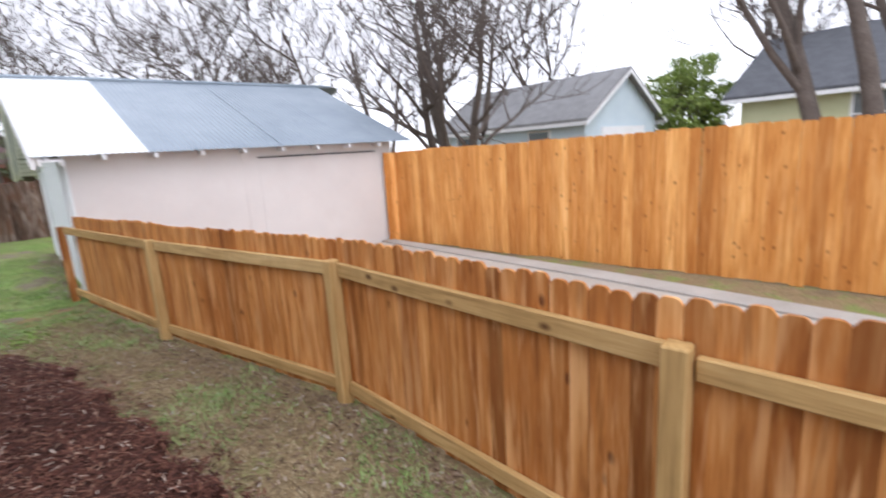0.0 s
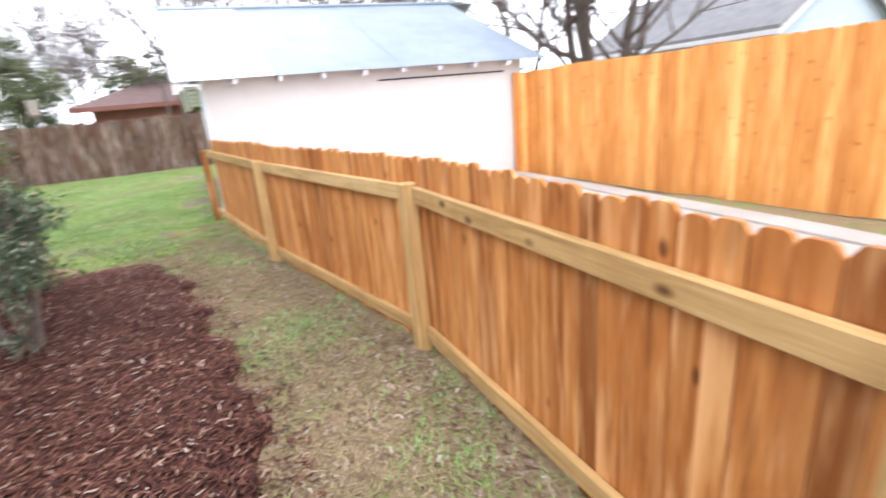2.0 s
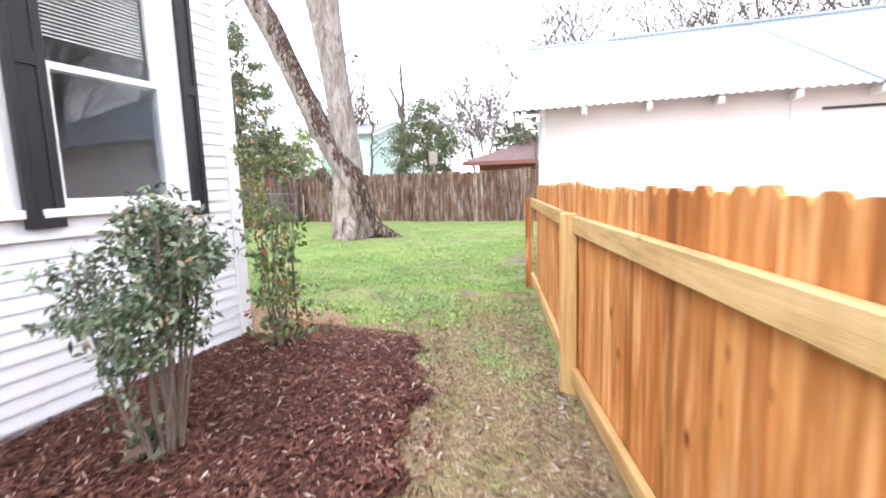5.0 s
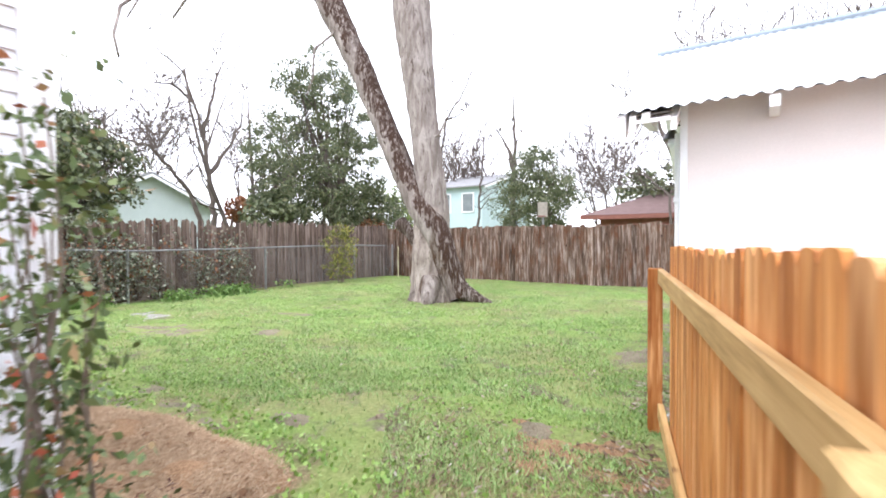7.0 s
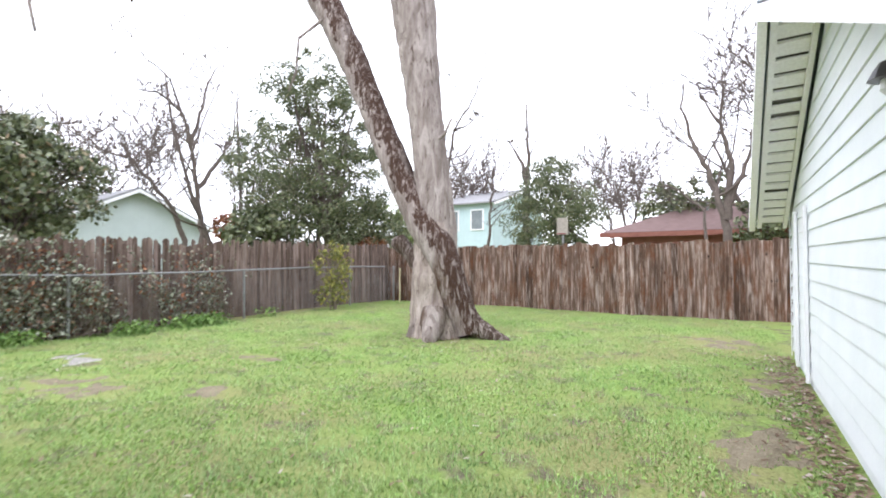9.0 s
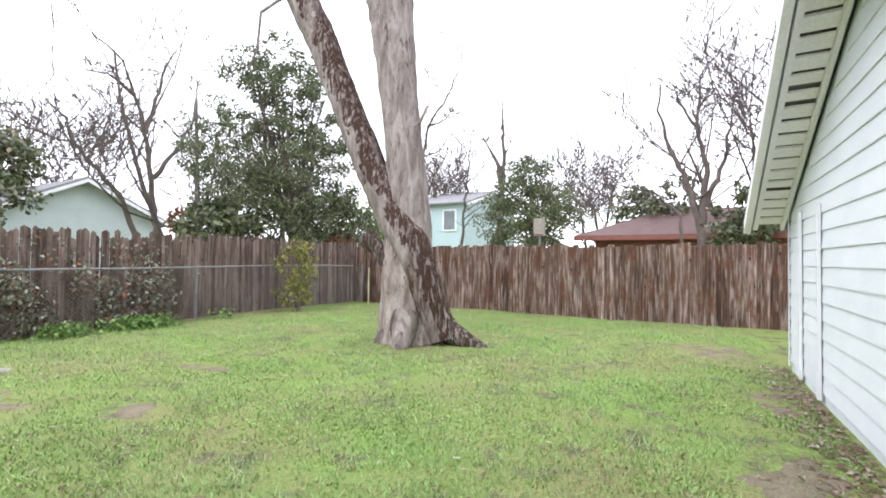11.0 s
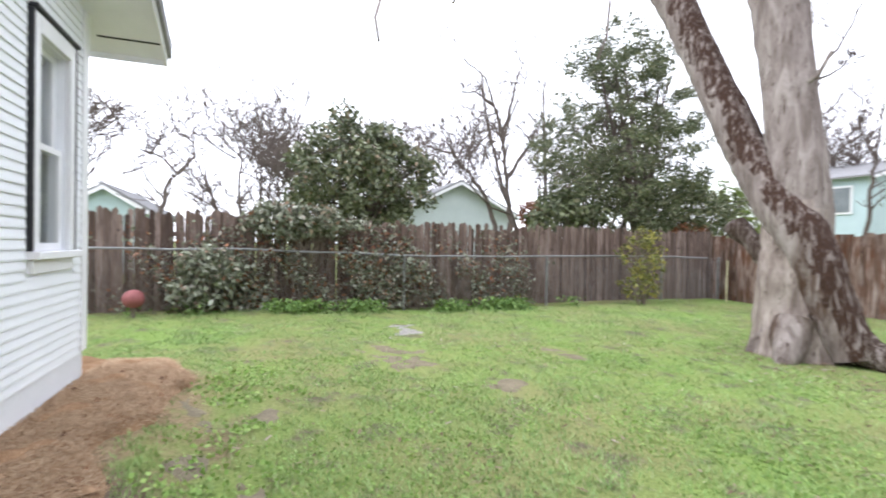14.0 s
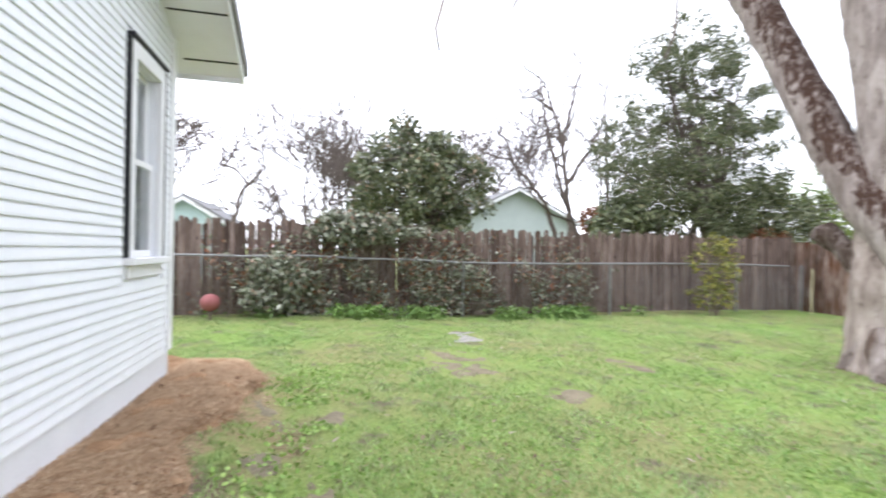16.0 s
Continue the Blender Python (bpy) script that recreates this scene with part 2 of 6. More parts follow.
def make_ground():
    """Earth with lawn, trodden tan turf at the side of the house and bare muddy patches."""
    n = Nodes("yard_ground", 0.95, 0.1)
    v = n.space()
    big, mid, fine = n.noise(v, 0.55, 4, 0.6), n.noise(v, 2.6, 5, 0.65), n.noise(v, 38, 4, 0.7)
    green = n.ramp(fine, [(0.25, (0.10, 0.165, 0.035)), (0.5, (0.18, 0.30, 0.065)), (0.78, (0.28, 0.41, 0.11))])
    straw = n.ramp(fine, [(0.25, (0.12, 0.085, 0.046)), (0.5, (0.265, 0.20, 0.115)), (0.78, (0.40, 0.325, 0.205))])
    mud = n.ramp(fine, [(0.3, (0.065, 0.05, 0.04)), (0.7, (0.19, 0.155, 0.125))])
    sep = n.node("ShaderNodeSeparateXYZ")
    n.link(n.co, sep.inputs[0])

    def line(out, a, b):
        m = n.node("ShaderNodeMapRange")
        m.interpolation_type = "SMOOTHSTEP"
        m.inputs["From Min"].default_value, m.inputs["From Max"].default_value = a, b
        n.link(out, m.inputs["Value"])
        return m.outputs["Result"]

    def add(a, b, op="ADD", k=None):
        m = n.tree.nodes.new("ShaderNodeMath")
        m.operation = op
        m.use_clamp = op in ("ADD", "MULTIPLY")
        n.link(a, m.inputs[0])
        if k is None:
            n.link(b, m.inputs[1])
        else:
            m.inputs[1].default_value = k
        return m.outputs[0]

    wob = n.tree.nodes.new("ShaderNodeMath")
    wob.operation = "MULTIPLY_ADD"
    n.link(mid, wob.inputs[0])
    wob.inputs[1].default_value = 2.4
    n.link(sep.outputs["Y"], wob.inputs[2])
    lawn = add(line(wob.outputs[0], 7.7, 8.6), line(sep.outputs["X"], 1.25, 0.95), "MULTIPLY")
    lawn = add(lawn, line(sep.outputs["X"], -5.2, -6.0))
    side_green = n.ramp(mid, [(0.50, (0, 0, 0)), (0.68, (0.75, 0.75, 0.75))])
    side = n.mix(side_green, straw, green)
    side = n.mix(n.ramp(big, [(0.52, (0, 0, 0)), (0.68, (0.7, 0.7, 0.7))]), side, mud)
    bare = n.ramp(mid, [(0.34, (0.85, 0.85, 0.85)), (0.48, (0, 0, 0))])
    lawn_c = n.mix(bare, n.mix(n.ramp(big, [(0.38, (0.65, 0.65, 0.65)), (0.62, (0.15, 0.15, 0.15))]), green, straw), mud)
    n.color(n.mix(lawn, side, lawn_c)).bump(fine, 0.6, 0.02)
    return n.mat


M_GROUND = make_ground()
M_MULCHBED = simple("mulch_soil", (0.032, 0.013, 0.010), (0.07, 0.028, 0.02), 9, 0.95, 0.8, 70, 0.15, 0.02)
M_SOILBED = simple("tan_straw_soil", (0.22, 0.125, 0.065), (0.44, 0.28, 0.165), 5, 0.95, 0.9, 60, 0.1, 0.03)
M_MUD = simple("bare_mud", (0.13, 0.105, 0.07), (0.28, 0.24, 0.165), 6, 0.9, 0.8, 45, 0.2, 0.02)
M_GRIT = simple("pale_grit", (0.17, 0.16, 0.14), (0.46, 0.44, 0.41), 22, 0.9, 0.8, 60, 0.2, 0.02)
M_CLOD = leafy("earth_clod", [(0.0, (0.13, 0.07, 0.04)), (0.6, (0.24, 0.14, 0.08)), (1.0, (0.38, 0.25, 0.15))], 0.95, 0.1)
M_CHIP = leafy("mulch_chip", [(0.0, (0.040, 0.016, 0.012)), (0.35, (0.092, 0.034, 0.024)), (0.74, (0.165, 0.066, 0.044)), (0.93, (0.265, 0.128, 0.083)), (0.975, (0.42, 0.28, 0.205)), (1.0, (0.66, 0.54, 0.46))], 0.85, 0.2)
M_STRAW = leafy("dry_grass_blade", [(0.0, (0.13, 0.088, 0.046)), (0.4, (0.275, 0.198, 0.108)), (0.8, (0.41, 0.315, 0.18)), (1.0, (0.54, 0.45, 0.30))], 0.8, 0.2)
M_GRASS = leafy("lawn_blade", [(0.0, (0.135, 0.255, 0.06)), (0.35, (0.26, 0.435, 0.12)), (0.72, (0.385, 0.56, 0.20)), (0.89, (0.48, 0.61, 0.28)), (0.95, (0.44, 0.36, 0.22)), (1.0, (0.62, 0.52, 0.35))], 0.6, 0.3, 0.6)
M_LITTER = leafy("fallen_leaf", [(0.0, (0.09, 0.055, 0.035)), (0.6, (0.24, 0.165, 0.11)), (0.9, (0.40, 0.32, 0.25)), (1.0, (0.55, 0.50, 0.44))], 0.8, 0.2)
M_STRAWBED = leafy("tan_straw_piece", [(0.0, (0.27, 0.165, 0.095)), (0.5, (0.49, 0.335, 0.205)), (1.0, (0.66, 0.51, 0.35))], 0.9, 0.1)
M_NANDINA = leafy("nandina_leaf", [(0.0, (0.034, 0.055, 0.027)), (0.5, (0.09, 0.135, 0.066)), (0.80, (0.18, 0.235, 0.13)), (0.96, (0.34, 0.38, 0.25)), (1.0, (0.34, 0.16, 0.08))], 0.4, 0.5)
M_ROSE = leafy("rose_leaf", [(0.0, (0.06, 0.095, 0.03)), (0.5, (0.13, 0.19, 0.06)), (0.85, (0.22, 0.27, 0.11)), (0.94, (0.38, 0.16, 0.07)), (1.0, (0.50, 0.10, 0.06))], 0.5, 0.4)
M_EVERGREEN = leafy("evergreen_leaf", [(0.0, (0.055, 0.074, 0.030)), (0.5, (0.125, 0.155, 0.066)), (0.9, (0.225, 0.25, 0.12)), (1.0, (0.34, 0.33, 0.20))], 0.45, 0.5)
M_MAGNOLIA = leafy("magnolia_leaf", [(0.0, (0.055, 0.075, 0.032)), (0.5, (0.13, 0.16, 0.07)), (0.88, (0.24, 0.265, 0.145)), (1.0, (0.34, 0.23, 0.14))], 0.35, 0.5)
M_VINE = leafy("vine_leaf", [(0.0, (0.075, 0.085, 0.05)), (0.40, (0.17, 0.19, 0.12)), (0.65, (0.32, 0.35, 0.25)), (0.88, (0.50, 0.52, 0.42)), (1.0, (0.30, 0.13, 0.07))], 0.55, 0.4)
M_YELLOWLEAF = leafy("yellow_green_leaf", [(0.0, (0.09, 0.11, 0.03)), (0.6, (0.24, 0.25, 0.06)), (1.0, (0.48, 0.42, 0.07))], 0.55, 0.4)
M_SPRING = leafy("fresh_green_leaf", [(0.0, (0.13, 0.20, 0.04)), (0.6, (0.24, 0.33, 0.07)), (1.0, (0.36, 0.43, 0.14))], 0.55, 0.3)
M_CLOVER = leafy("clover_leaf", [(0.0, (0.19, 0.33, 0.07)), (0.6, (0.31, 0.47, 0.12)), (1.0, (0.42, 0.56, 0.17))], 0.55, 0.3)
M_WEED = leafy("weed_leaf", [(0.0, (0.08, 0.16, 0.035)), (0.6, (0.18, 0.30, 0.075)), (1.0, (0.30, 0.43, 0.13))], 0.55, 0.3)
M_RUSTLEAF = leafy("rust_leaf", [(0.0, (0.16, 0.06, 0.03)), (0.6, (0.29, 0.12, 0.06)), (1.0, (0.40, 0.20, 0.10))], 0.7, 0.3)


def make_bark(name="flaking_pecan_bark", bare=(0.50, 0.58), wood_dark=(0.026, 0.018, 0.015), wood_light=(0.105, 0.060, 0.036), left=(0.48, 0.60, 0.15), pale=1.0):
    """Pale plates with dark cracks between them, and broad stretches where the bark has come off."""
    n = Nodes(name, 0.92, 0.15)
    a = n.noise(n.space((1, 1, 0.22)), 6.5, 6, 0.72, 0.5)
    plates = n.noise(n.space((1, 1, 0.20)), 19.0, 5, 0.7, 0.6)
    broad = n.noise(n.space((1, 1, 0.28)), 1.15, 3, 0.55)
    f = n.noise(n.space((1, 1, 0.4)), 55, 4)
    c = n.ramp(a, [(0.28, (0.105, 0.082, 0.070)), (0.46, (0.225, 0.190, 0.170)), (0.66, (0.395, 0.350, 0.320))])
    if pale != 1.0:
        c = n.mix(1.0, c, (pale, pale * 0.98, pale * 0.95), "MULTIPLY")
    dark = n.mix(n.ramp(f, [(0.3, (0.3, 0.3, 0.3)), (0.7, (1, 1, 1))]), wood_dark, wood_light)
    cracks = n.ramp(plates, [(0.36, (0.85, 0.85, 0.85)), (0.44, (0, 0, 0))])
    c = n.mix(cracks, c, (0.075, 0.052, 0.042))
    off_mask = n.mix(1.0, n.ramp(broad, [(bare[0], (0, 0, 0)), (bare[1], (1, 1, 1))]), n.ramp(plates, [(left[0], (1, 1, 1)), (left[1], (left[2],) * 3)]), "MULTIPLY")
    c = n.mix(off_mask, c, dark)
    n.color(c).bump(n.mix(0.35, plates, f), 0.9, 0.035)
    return n.mat


M_BARK = make_bark(bare=(0.60, 0.70))
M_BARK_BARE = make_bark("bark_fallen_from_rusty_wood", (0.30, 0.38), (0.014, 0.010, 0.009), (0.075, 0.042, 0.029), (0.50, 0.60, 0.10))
M_BARK_PALE = make_bark("smooth_pale_bark", (0.72, 0.80), pale=1.18)
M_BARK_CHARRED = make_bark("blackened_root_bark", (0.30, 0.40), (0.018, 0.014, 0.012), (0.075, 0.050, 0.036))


# ---- building helpers ----
def mesh_from(name, verts, faces, material):
    me = bpy.data.meshes.new(name)
    me.from_pydata([tuple(v) for v in verts], [], [tuple(f) for f in faces])
    me.update()
    if material:
        me.materials.append(material)
    return me


def part(name, bm, material, parent, label=""):
    """One bmesh (or ready mesh) as one mesh object under a thing or under a part."""
    if isinstance(bm, bmesh.types.BMesh):
        me = bpy.data.meshes.new(name)
        bm.to_mesh(me)
        bm.free()
        me.materials.append(material)
    else:
        me = bm
    ob = new(name, me)
    ob.parent = parent
    if label:
        ob["label"] = label
    return ob


def thing(name, label, category, group="", kind="", at=(0, 0, 0), rz=0):
    ob = new(name)
    ob.empty_display_size = 0.1
    ob.matrix_world = pose(*at, 0, 0, rz)
    return tagged(ob, label, category, group, kind)


def box(bm, x0, y0, z0, x1, y1, z1, bevel=0.0):
    r = bmesh.ops.create_cube(bm, size=1, matrix=Matrix.Translation(((x0 + x1) / 2, (y0 + y1) / 2, (z0 + z1) / 2)) @ Matrix.Diagonal((abs(x1 - x0), abs(y1 - y0), abs(z1 - z0), 1)))
    if bevel:
        es = list({e for v in r["verts"] for e in v.link_edges})
        bmesh.ops.bevel(bm, geom=es, offset=bevel, segments=1, affect="EDGES")
    return bm


def one_box(*a, bevel=0.0):
    return box(bmesh.new(), *a, bevel=bevel)


def prism(bm, pts, axis, a, b):
    """A polygon pts in the plane across axis ('x', 'y' or 'z'), from a to b along it."""
    def put(p, q):
        return {"x": (q, p[0], p[1]), "y": (p[0], q, p[1]), "z": (p[0], p[1], q)}[axis]
    lo, hi = [bm.verts.new(put(p, a)) for p in pts], [bm.verts.new(put(p, b)) for p in pts]
    n = len(pts)
    bm.faces.new(lo)
    bm.faces.new(hi[::-1])
    for i in range(n):
        bm.faces.new((lo[i], hi[i], hi[(i + 1) % n], lo[(i + 1) % n]))
    bmesh.ops.recalc_face_normals(bm, faces=bm.faces[:])
    return bm


def tube(verts, faces, path, radii, sides=6, wob=0.0, rng=random):
    """Adds a tapered tube along a path to the lists."""
    start = len(verts)
    for i, (p, r) in enumerate(zip(path, radii)):
        p = Vector(p)
        d = (Vector(path[min(i + 1, len(path) - 1)]) - Vector(path[max(i - 1, 0)])).normalized()
        u = d.cross(Vector((0.31, 0.17, 0.93)) if abs(d.z) < 0.9 else Vector((1, 0.1, 0))).normalized()
        w = d.cross(u)
        for k in range(sides):
            a = 2 * math.pi * k / sides
            rr = r * (1 + wob * rng.uniform(-1, 1))
            verts.append(p + (u * math.cos(a) + w * math.sin(a)) * rr)
    for i in range(len(path) - 1):
        for k in range(sides):
            a, b = start + i * sides + k, start + i * sides + (k + 1) % sides
            faces.append((a, b, b + sides, a + sides))
    faces.append(tuple(range(start + (len(path) - 1) * sides, start + len(path) * sides)))


def scatter(name, pos, size, up, material, rng, kind="blade", lean=0.5, width=0.14):
    """One mesh of many small blades, leaves or chips at the positions."""
    n = len(pos)
    ang = rng.uniform(0, 2 * math.pi, n)
    s = size * rng.uniform(0.6, 1.3, n)
    d = np.stack([np.cos(ang), np.sin(ang), np.zeros(n)], 1)
    q = np.stack([-np.sin(ang), np.cos(ang), np.zeros(n)], 1)
    if kind == "blade":
        tip = pos + d * (s * lean * rng.uniform(0.1, 1.2, n))[:, None]
        tip[:, 2] += s * up
        w = (s * width)[:, None]
        v = np.stack([pos - q * w, pos + q * w, tip], 1).reshape(-1, 3)
        f = np.arange(n * 3).reshape(-1, 3)
    elif kind == "leaf":
        t = rng.normal(0, 1, (n, 3))
        t /= np.linalg.norm(t, axis=1)[:, None]
        t[:, 2] -= 0.25
        side = np.cross(t, rng.normal(0, 1, (n, 3)))
        side /= np.linalg.norm(side, axis=1)[:, None] + 1e-6
        fold = np.cross(t, side) * (s * 0.08)[:, None]
        tip, mid = pos + t * s[:, None], pos + t * (s * 0.5)[:, None] + fold
        w = (s * width)[:, None]
        v = np.stack([pos, mid + side * w, tip, mid - side * w], 1).reshape(-1, 3)
        f = np.arange(n * 4).reshape(-1, 4)
    elif kind == "clod":
        # squashed, uneven eight-sided lumps
        dirs = np.array([[1, 0, 0], [0.7, 0.7, 0.1], [0, 1, 0], [-0.7, 0.7, -0.1], [-1, 0, 0], [-0.7, -0.7, 0.1], [0, -1, 0], [0.7, -0.7, -0.1], [0.1, 0.1, 0.75]])
        v = (pos[:, None, :] + dirs[None] * (s * 0.5)[:, None, None] * rng.uniform(0.55, 1.25, (n, 9, 1))).reshape(-1, 3)
        o = np.arange(n)[:, None] * 9
        f = np.concatenate([o + np.array([[i, (i + 1) % 8, 8]]) for i in range(8)], 0)
    else:
        tilt = rng.uniform(-0.35, 0.35, n)
        d[:, 2] = tilt
        w, h = (s * width)[:, None], (s * 0.06)[:, None]
        a, b = pos - d * (s / 2)[:, None], pos + d * (s / 2)[:, None]
        z = np.array([[0, 0, 1.0]])
        v = np.stack([a - q * w, a + q * w, b + q * w * 0.6, b - q * w * 0.6, (a + b) / 2 + z * h], 1).reshape(-1, 3)
        o = np.arange(n)[:, None] * 5
        f = np.concatenate([o + np.array([[0, 1, 4]]), o + np.array([[1, 2, 4]]), o + np.array([[2, 3, 4]]), o + np.array([[3, 0, 4]])], 0)
    me = bpy.data.meshes.new(name)
    k = f.shape[1]
    me.vertices.add(len(v))
    me.vertices.foreach_set("co", v.astype(np.float32).ravel())
    me.loops.add(f.size)
    me.loops.foreach_set("vertex_index", f.astype(np.int32).ravel())
    me.polygons.add(len(f))
    me.polygons.foreach_set("loop_start", np.arange(0, f.size, k, dtype=np.int32))
    me.update(calc_edges=True)
    me.materials.append(material)
    return me


def smooth01(a, b, v):
    t = np.clip((v - a) / (b - a), 0, 1)
    return t * t * (3 - 2 * t)


# ---- the fence line and the ground's height ----
POSTS = [(2.50, 0.92), (2.31, 3.25), (1.53, 5.84), (0.82, 8.78)]
GATE_END = (2.62, -0.06)
HOUSE_X, HOUSE_Y, HOUSE_W = -1.03, 6.05, -4.72
TALL_A, TALL_B = (6.30, 8.55), (8.10, -4.0)


def mulch_edge(y):
    """The x at which the mulch bed ends, along the side of the house."""
    edge = 1.30 - np.where(y > 3.1, 0.21, 0.14) * (y - 3.1) + 0.03 * np.sin(y * 2.3)
    return edge - 0.15 * np.clip(y - 5.0, 0, 3) ** 1.8


def ground_z(x, y):
    x, y = np.asarray(x, float), np.asarray(y, float)
    z = -0.06 * smooth01(6.5, 11, y) + 0.018 * np.sin(x * 0.9 + 1) * np.sin(y * 0.7) + 0.008 * np.sin(x * 3.1) * np.sin(y * 2.7 + 1)
    near = smooth01(6.5, 5.9, y) * smooth01(-8.0, -5.3, x)
    z = z + 0.05 * smooth01(0.9, -0.9, x) * near * smooth01(3.5, 5.5, y)
    z = z + 0.15 * smooth01(1.0, 0.2, np.abs(y - 6.1)) * smooth01(-0.9, -2.2, x) * smooth01(-6.8, -5.0, x)
    return z


# ---- ground ----
def make_ground_sheet():
    xs = np.concatenate([[-400, -150, -60, -30, -18], np.arange(-12, 9.01, 0.25), [14, 24, 50, 150, 400]])
    ys = np.concatenate([[-400, -150, -60, -25, -10], np.arange(-5, 21.01, 0.25), [26, 36, 60, 150, 400]])
    gx, gy = np.meshgrid(xs, ys)
    gz = ground_z(gx, gy)
    v = np.stack([gx, gy, gz], -1).reshape(-1, 3)
    w = len(xs)
    f = [(j * w + i, j * w + i + 1, j * w + w + i + 1, j * w + w + i) for j in range(len(ys) - 1) for i in range(w - 1)]
    me = mesh_from("ground", v, f, M_GROUND)
    for p in me.polygons:
        p.use_smooth = True
    return tagged(new("ground", me), "green lawn and trodden tan turf with muddy bare patches", "ground", kind="structure")


ground = make_ground_sheet()


def sheet(name, label, category, inside, x0, x1, y0, y1, step, lift, material, edge_drop=0.03, lump=0.012):
    """A thin mounded patch lying on the ground where inside(x, y) > 0 (0..1)."""
    xs, ys = np.arange(x0, x1 + step, step), np.arange(y0, y1 + step, step)
    gx, gy = np.meshgrid(xs, ys)
    k = inside(gx, gy)
    gz = ground_z(gx, gy) - edge_drop + (lift + edge_drop) * k + lump * (np.sin(gx * 9.1 + 2 * np.sin(gy * 4)) * np.sin(gy * 8.3) + 0.6 * np.sin(gx * 17 + gy * 5) * np.sin(gy * 19 - gx * 7)) * k
    w = len(xs)
    keep = k > 0.02
    f = [(j * w + i, j * w + i + 1, j * w + w + i + 1, j * w + w + i) for j in range(len(ys) - 1) for i in range(w - 1) if keep[j, i] or keep[j + 1, i + 1]]
    me = mesh_from(name, np.stack([gx, gy, gz], -1).reshape(-1, 3), f, material)
    for p in me.polygons:
        p.use_smooth = True
    return tagged(new(name, me), label, category, kind="structure")


def mulch_in(x, y):
    return smooth01(0.0, 0.12, mulch_edge(y) - x + 0.05 * np.sin(y * 7) + 0.03 * np.sin(y * 17 + x * 3)) * smooth01(6.7, 6.5, y) * smooth01(-1.2, -1.1, x)


def soil_in(x, y):
    edge = 6.72 + 0.10 * np.sin(x * 2.3) + 0.06 * np.sin(x * 6.1 + 1)
    edge = edge + 0.42 * smooth01(-2.6, -1.2, x)
    return smooth01(0.0, 0.18, edge - y) * smooth01(-5.9, -5.5, x + 0.1 * np.sin(y * 9)) * smooth01(-0.45, -0.8, x)


mulch_bed = sheet("mulch_bed", "dark red-brown mulch bed along the white house", "mulch bed", mulch_in, -1.2, 1.7, -4.0, 6.8, 0.1, 0.045, M_MULCHBED)
soil_bed = sheet("soil_bed", "tan straw-covered soil bed along the house wall", "soil bed", soil_in, -6.1, -0.3, 5.8, 7.5, 0.05, 0.05, M_SOILBED, lump=0.030)


def mud_patch(x, y, rx, ry, name="mud_patch", label="bare brown muddy patch in the lawn", material=M_MUD):
    def inside(gx, gy):
        d = np.hypot((gx - x) / rx, (gy - y) / ry) + 0.26 * np.sin(gx * 11 + gy * 5) + 0.2 * np.sin(gy * 17 - gx * 6) + 0.14 * np.sin(gx * 29 + gy * 23)
        return smooth01(0.95, 0.45, d)
    return sheet(name, label, name.replace("_", " "), inside, x - rx * 1.4, x + rx * 1.4, y - ry * 1.4, y + ry * 1.4, 0.06, 0.006, material, 0.012)


MUD = [(-0.72, 7.85, 0.30, 0.26), (0.2, 8.3, 0.22, 0.2), (-2.1, 7.15, 0.5, 0.16), (-5.85, 8.85, 0.85, 0.42), (0.3, 11.0, 0.35, 0.8), (0.35, 13.2, 0.25, 0.7),
       (-0.35, 15.9, 0.6, 0.35), (-4.4, 9.6, 0.4, 0.25), (-3.4, 6.95, 0.35, 0.16), (-4.4, 6.9, 0.5, 0.2), (-4.3, 7.4, 0.35, 0.12), (-1.4, 7.5, 0.3, 0.16), (-5.5, 10.9, 0.45, 0.22), (-2.5, 6.95, 0.4, 0.18), (-3.0, 7.25, 0.3, 0.14), (-0.3, 15.4, 0.5, 0.3)]
for m in MUD:
    mud_patch(*m)
GRIT, DRY = (-7.5, 9.42, 0.75, 0.24), (0.60, 8.12, 0.80, 0.42)
mud_patch(*GRIT, "grit_patch", "pale grey gritty patch in the lawn", M_GRIT)
mud_patch(*DRY, "dry_patch", "dry tan turf patch by the fence end", M_SOILBED)
MUD += [GRIT, DRY]

def slab(name, label, pts, z0, z1, material):
    ob = tagged(new(name, mesh_from(name, [], [], material)), label, name.replace("_", " "), kind="structure")
    bm = prism(bmesh.new(), pts, "z", z0, z1)
    bm.to_mesh(ob.data)
    bm.free()
    return ob


slab("kerb", "pale concrete kerb along the tall fence", [(6.22, -4.0), (6.17, 0.9), (6.12, 3.8), (5.86, 8.55), (6.12, 8.55), (6.46, 3.8), (6.52, 0.9), (6.60, -4.0)], -0.12, 0.062, M_CONC)
slab("driveway", "pale sunlit concrete driveway between the two cedar fences", [(3.05, -4.0), (2.95, 3.3), (2.15, 6.0), (1.62, 8.30), (5.855, 8.55), (6.115, 3.8), (6.165, 0.9), (6.215, -4.0)], -0.12, 0.036, M_DRIVE)


# ---- fences ----
def dogear(w, h, t, cut, name, material):
    """A picket with clipped top corners; its foot at the origin, its face across y."""
    pts = [(-w / 2, 0), (w / 2, 0), (w / 2, h - cut), (w / 2 - cut * 0.55, h - cut * 0.18), (w / 2 - cut, h), (-w / 2 + cut, h), (-w / 2 + cut * 0.55, h - cut * 0.18), (-w / 2, h - cut)]
    bm = bmesh.new()
    prism(bm, pts, "y", -t / 2, t / 2)
    me = bpy.data.meshes.new(name)
    bm.to_mesh(me)
    bm.free()
    me.materials.append(material)
    return me


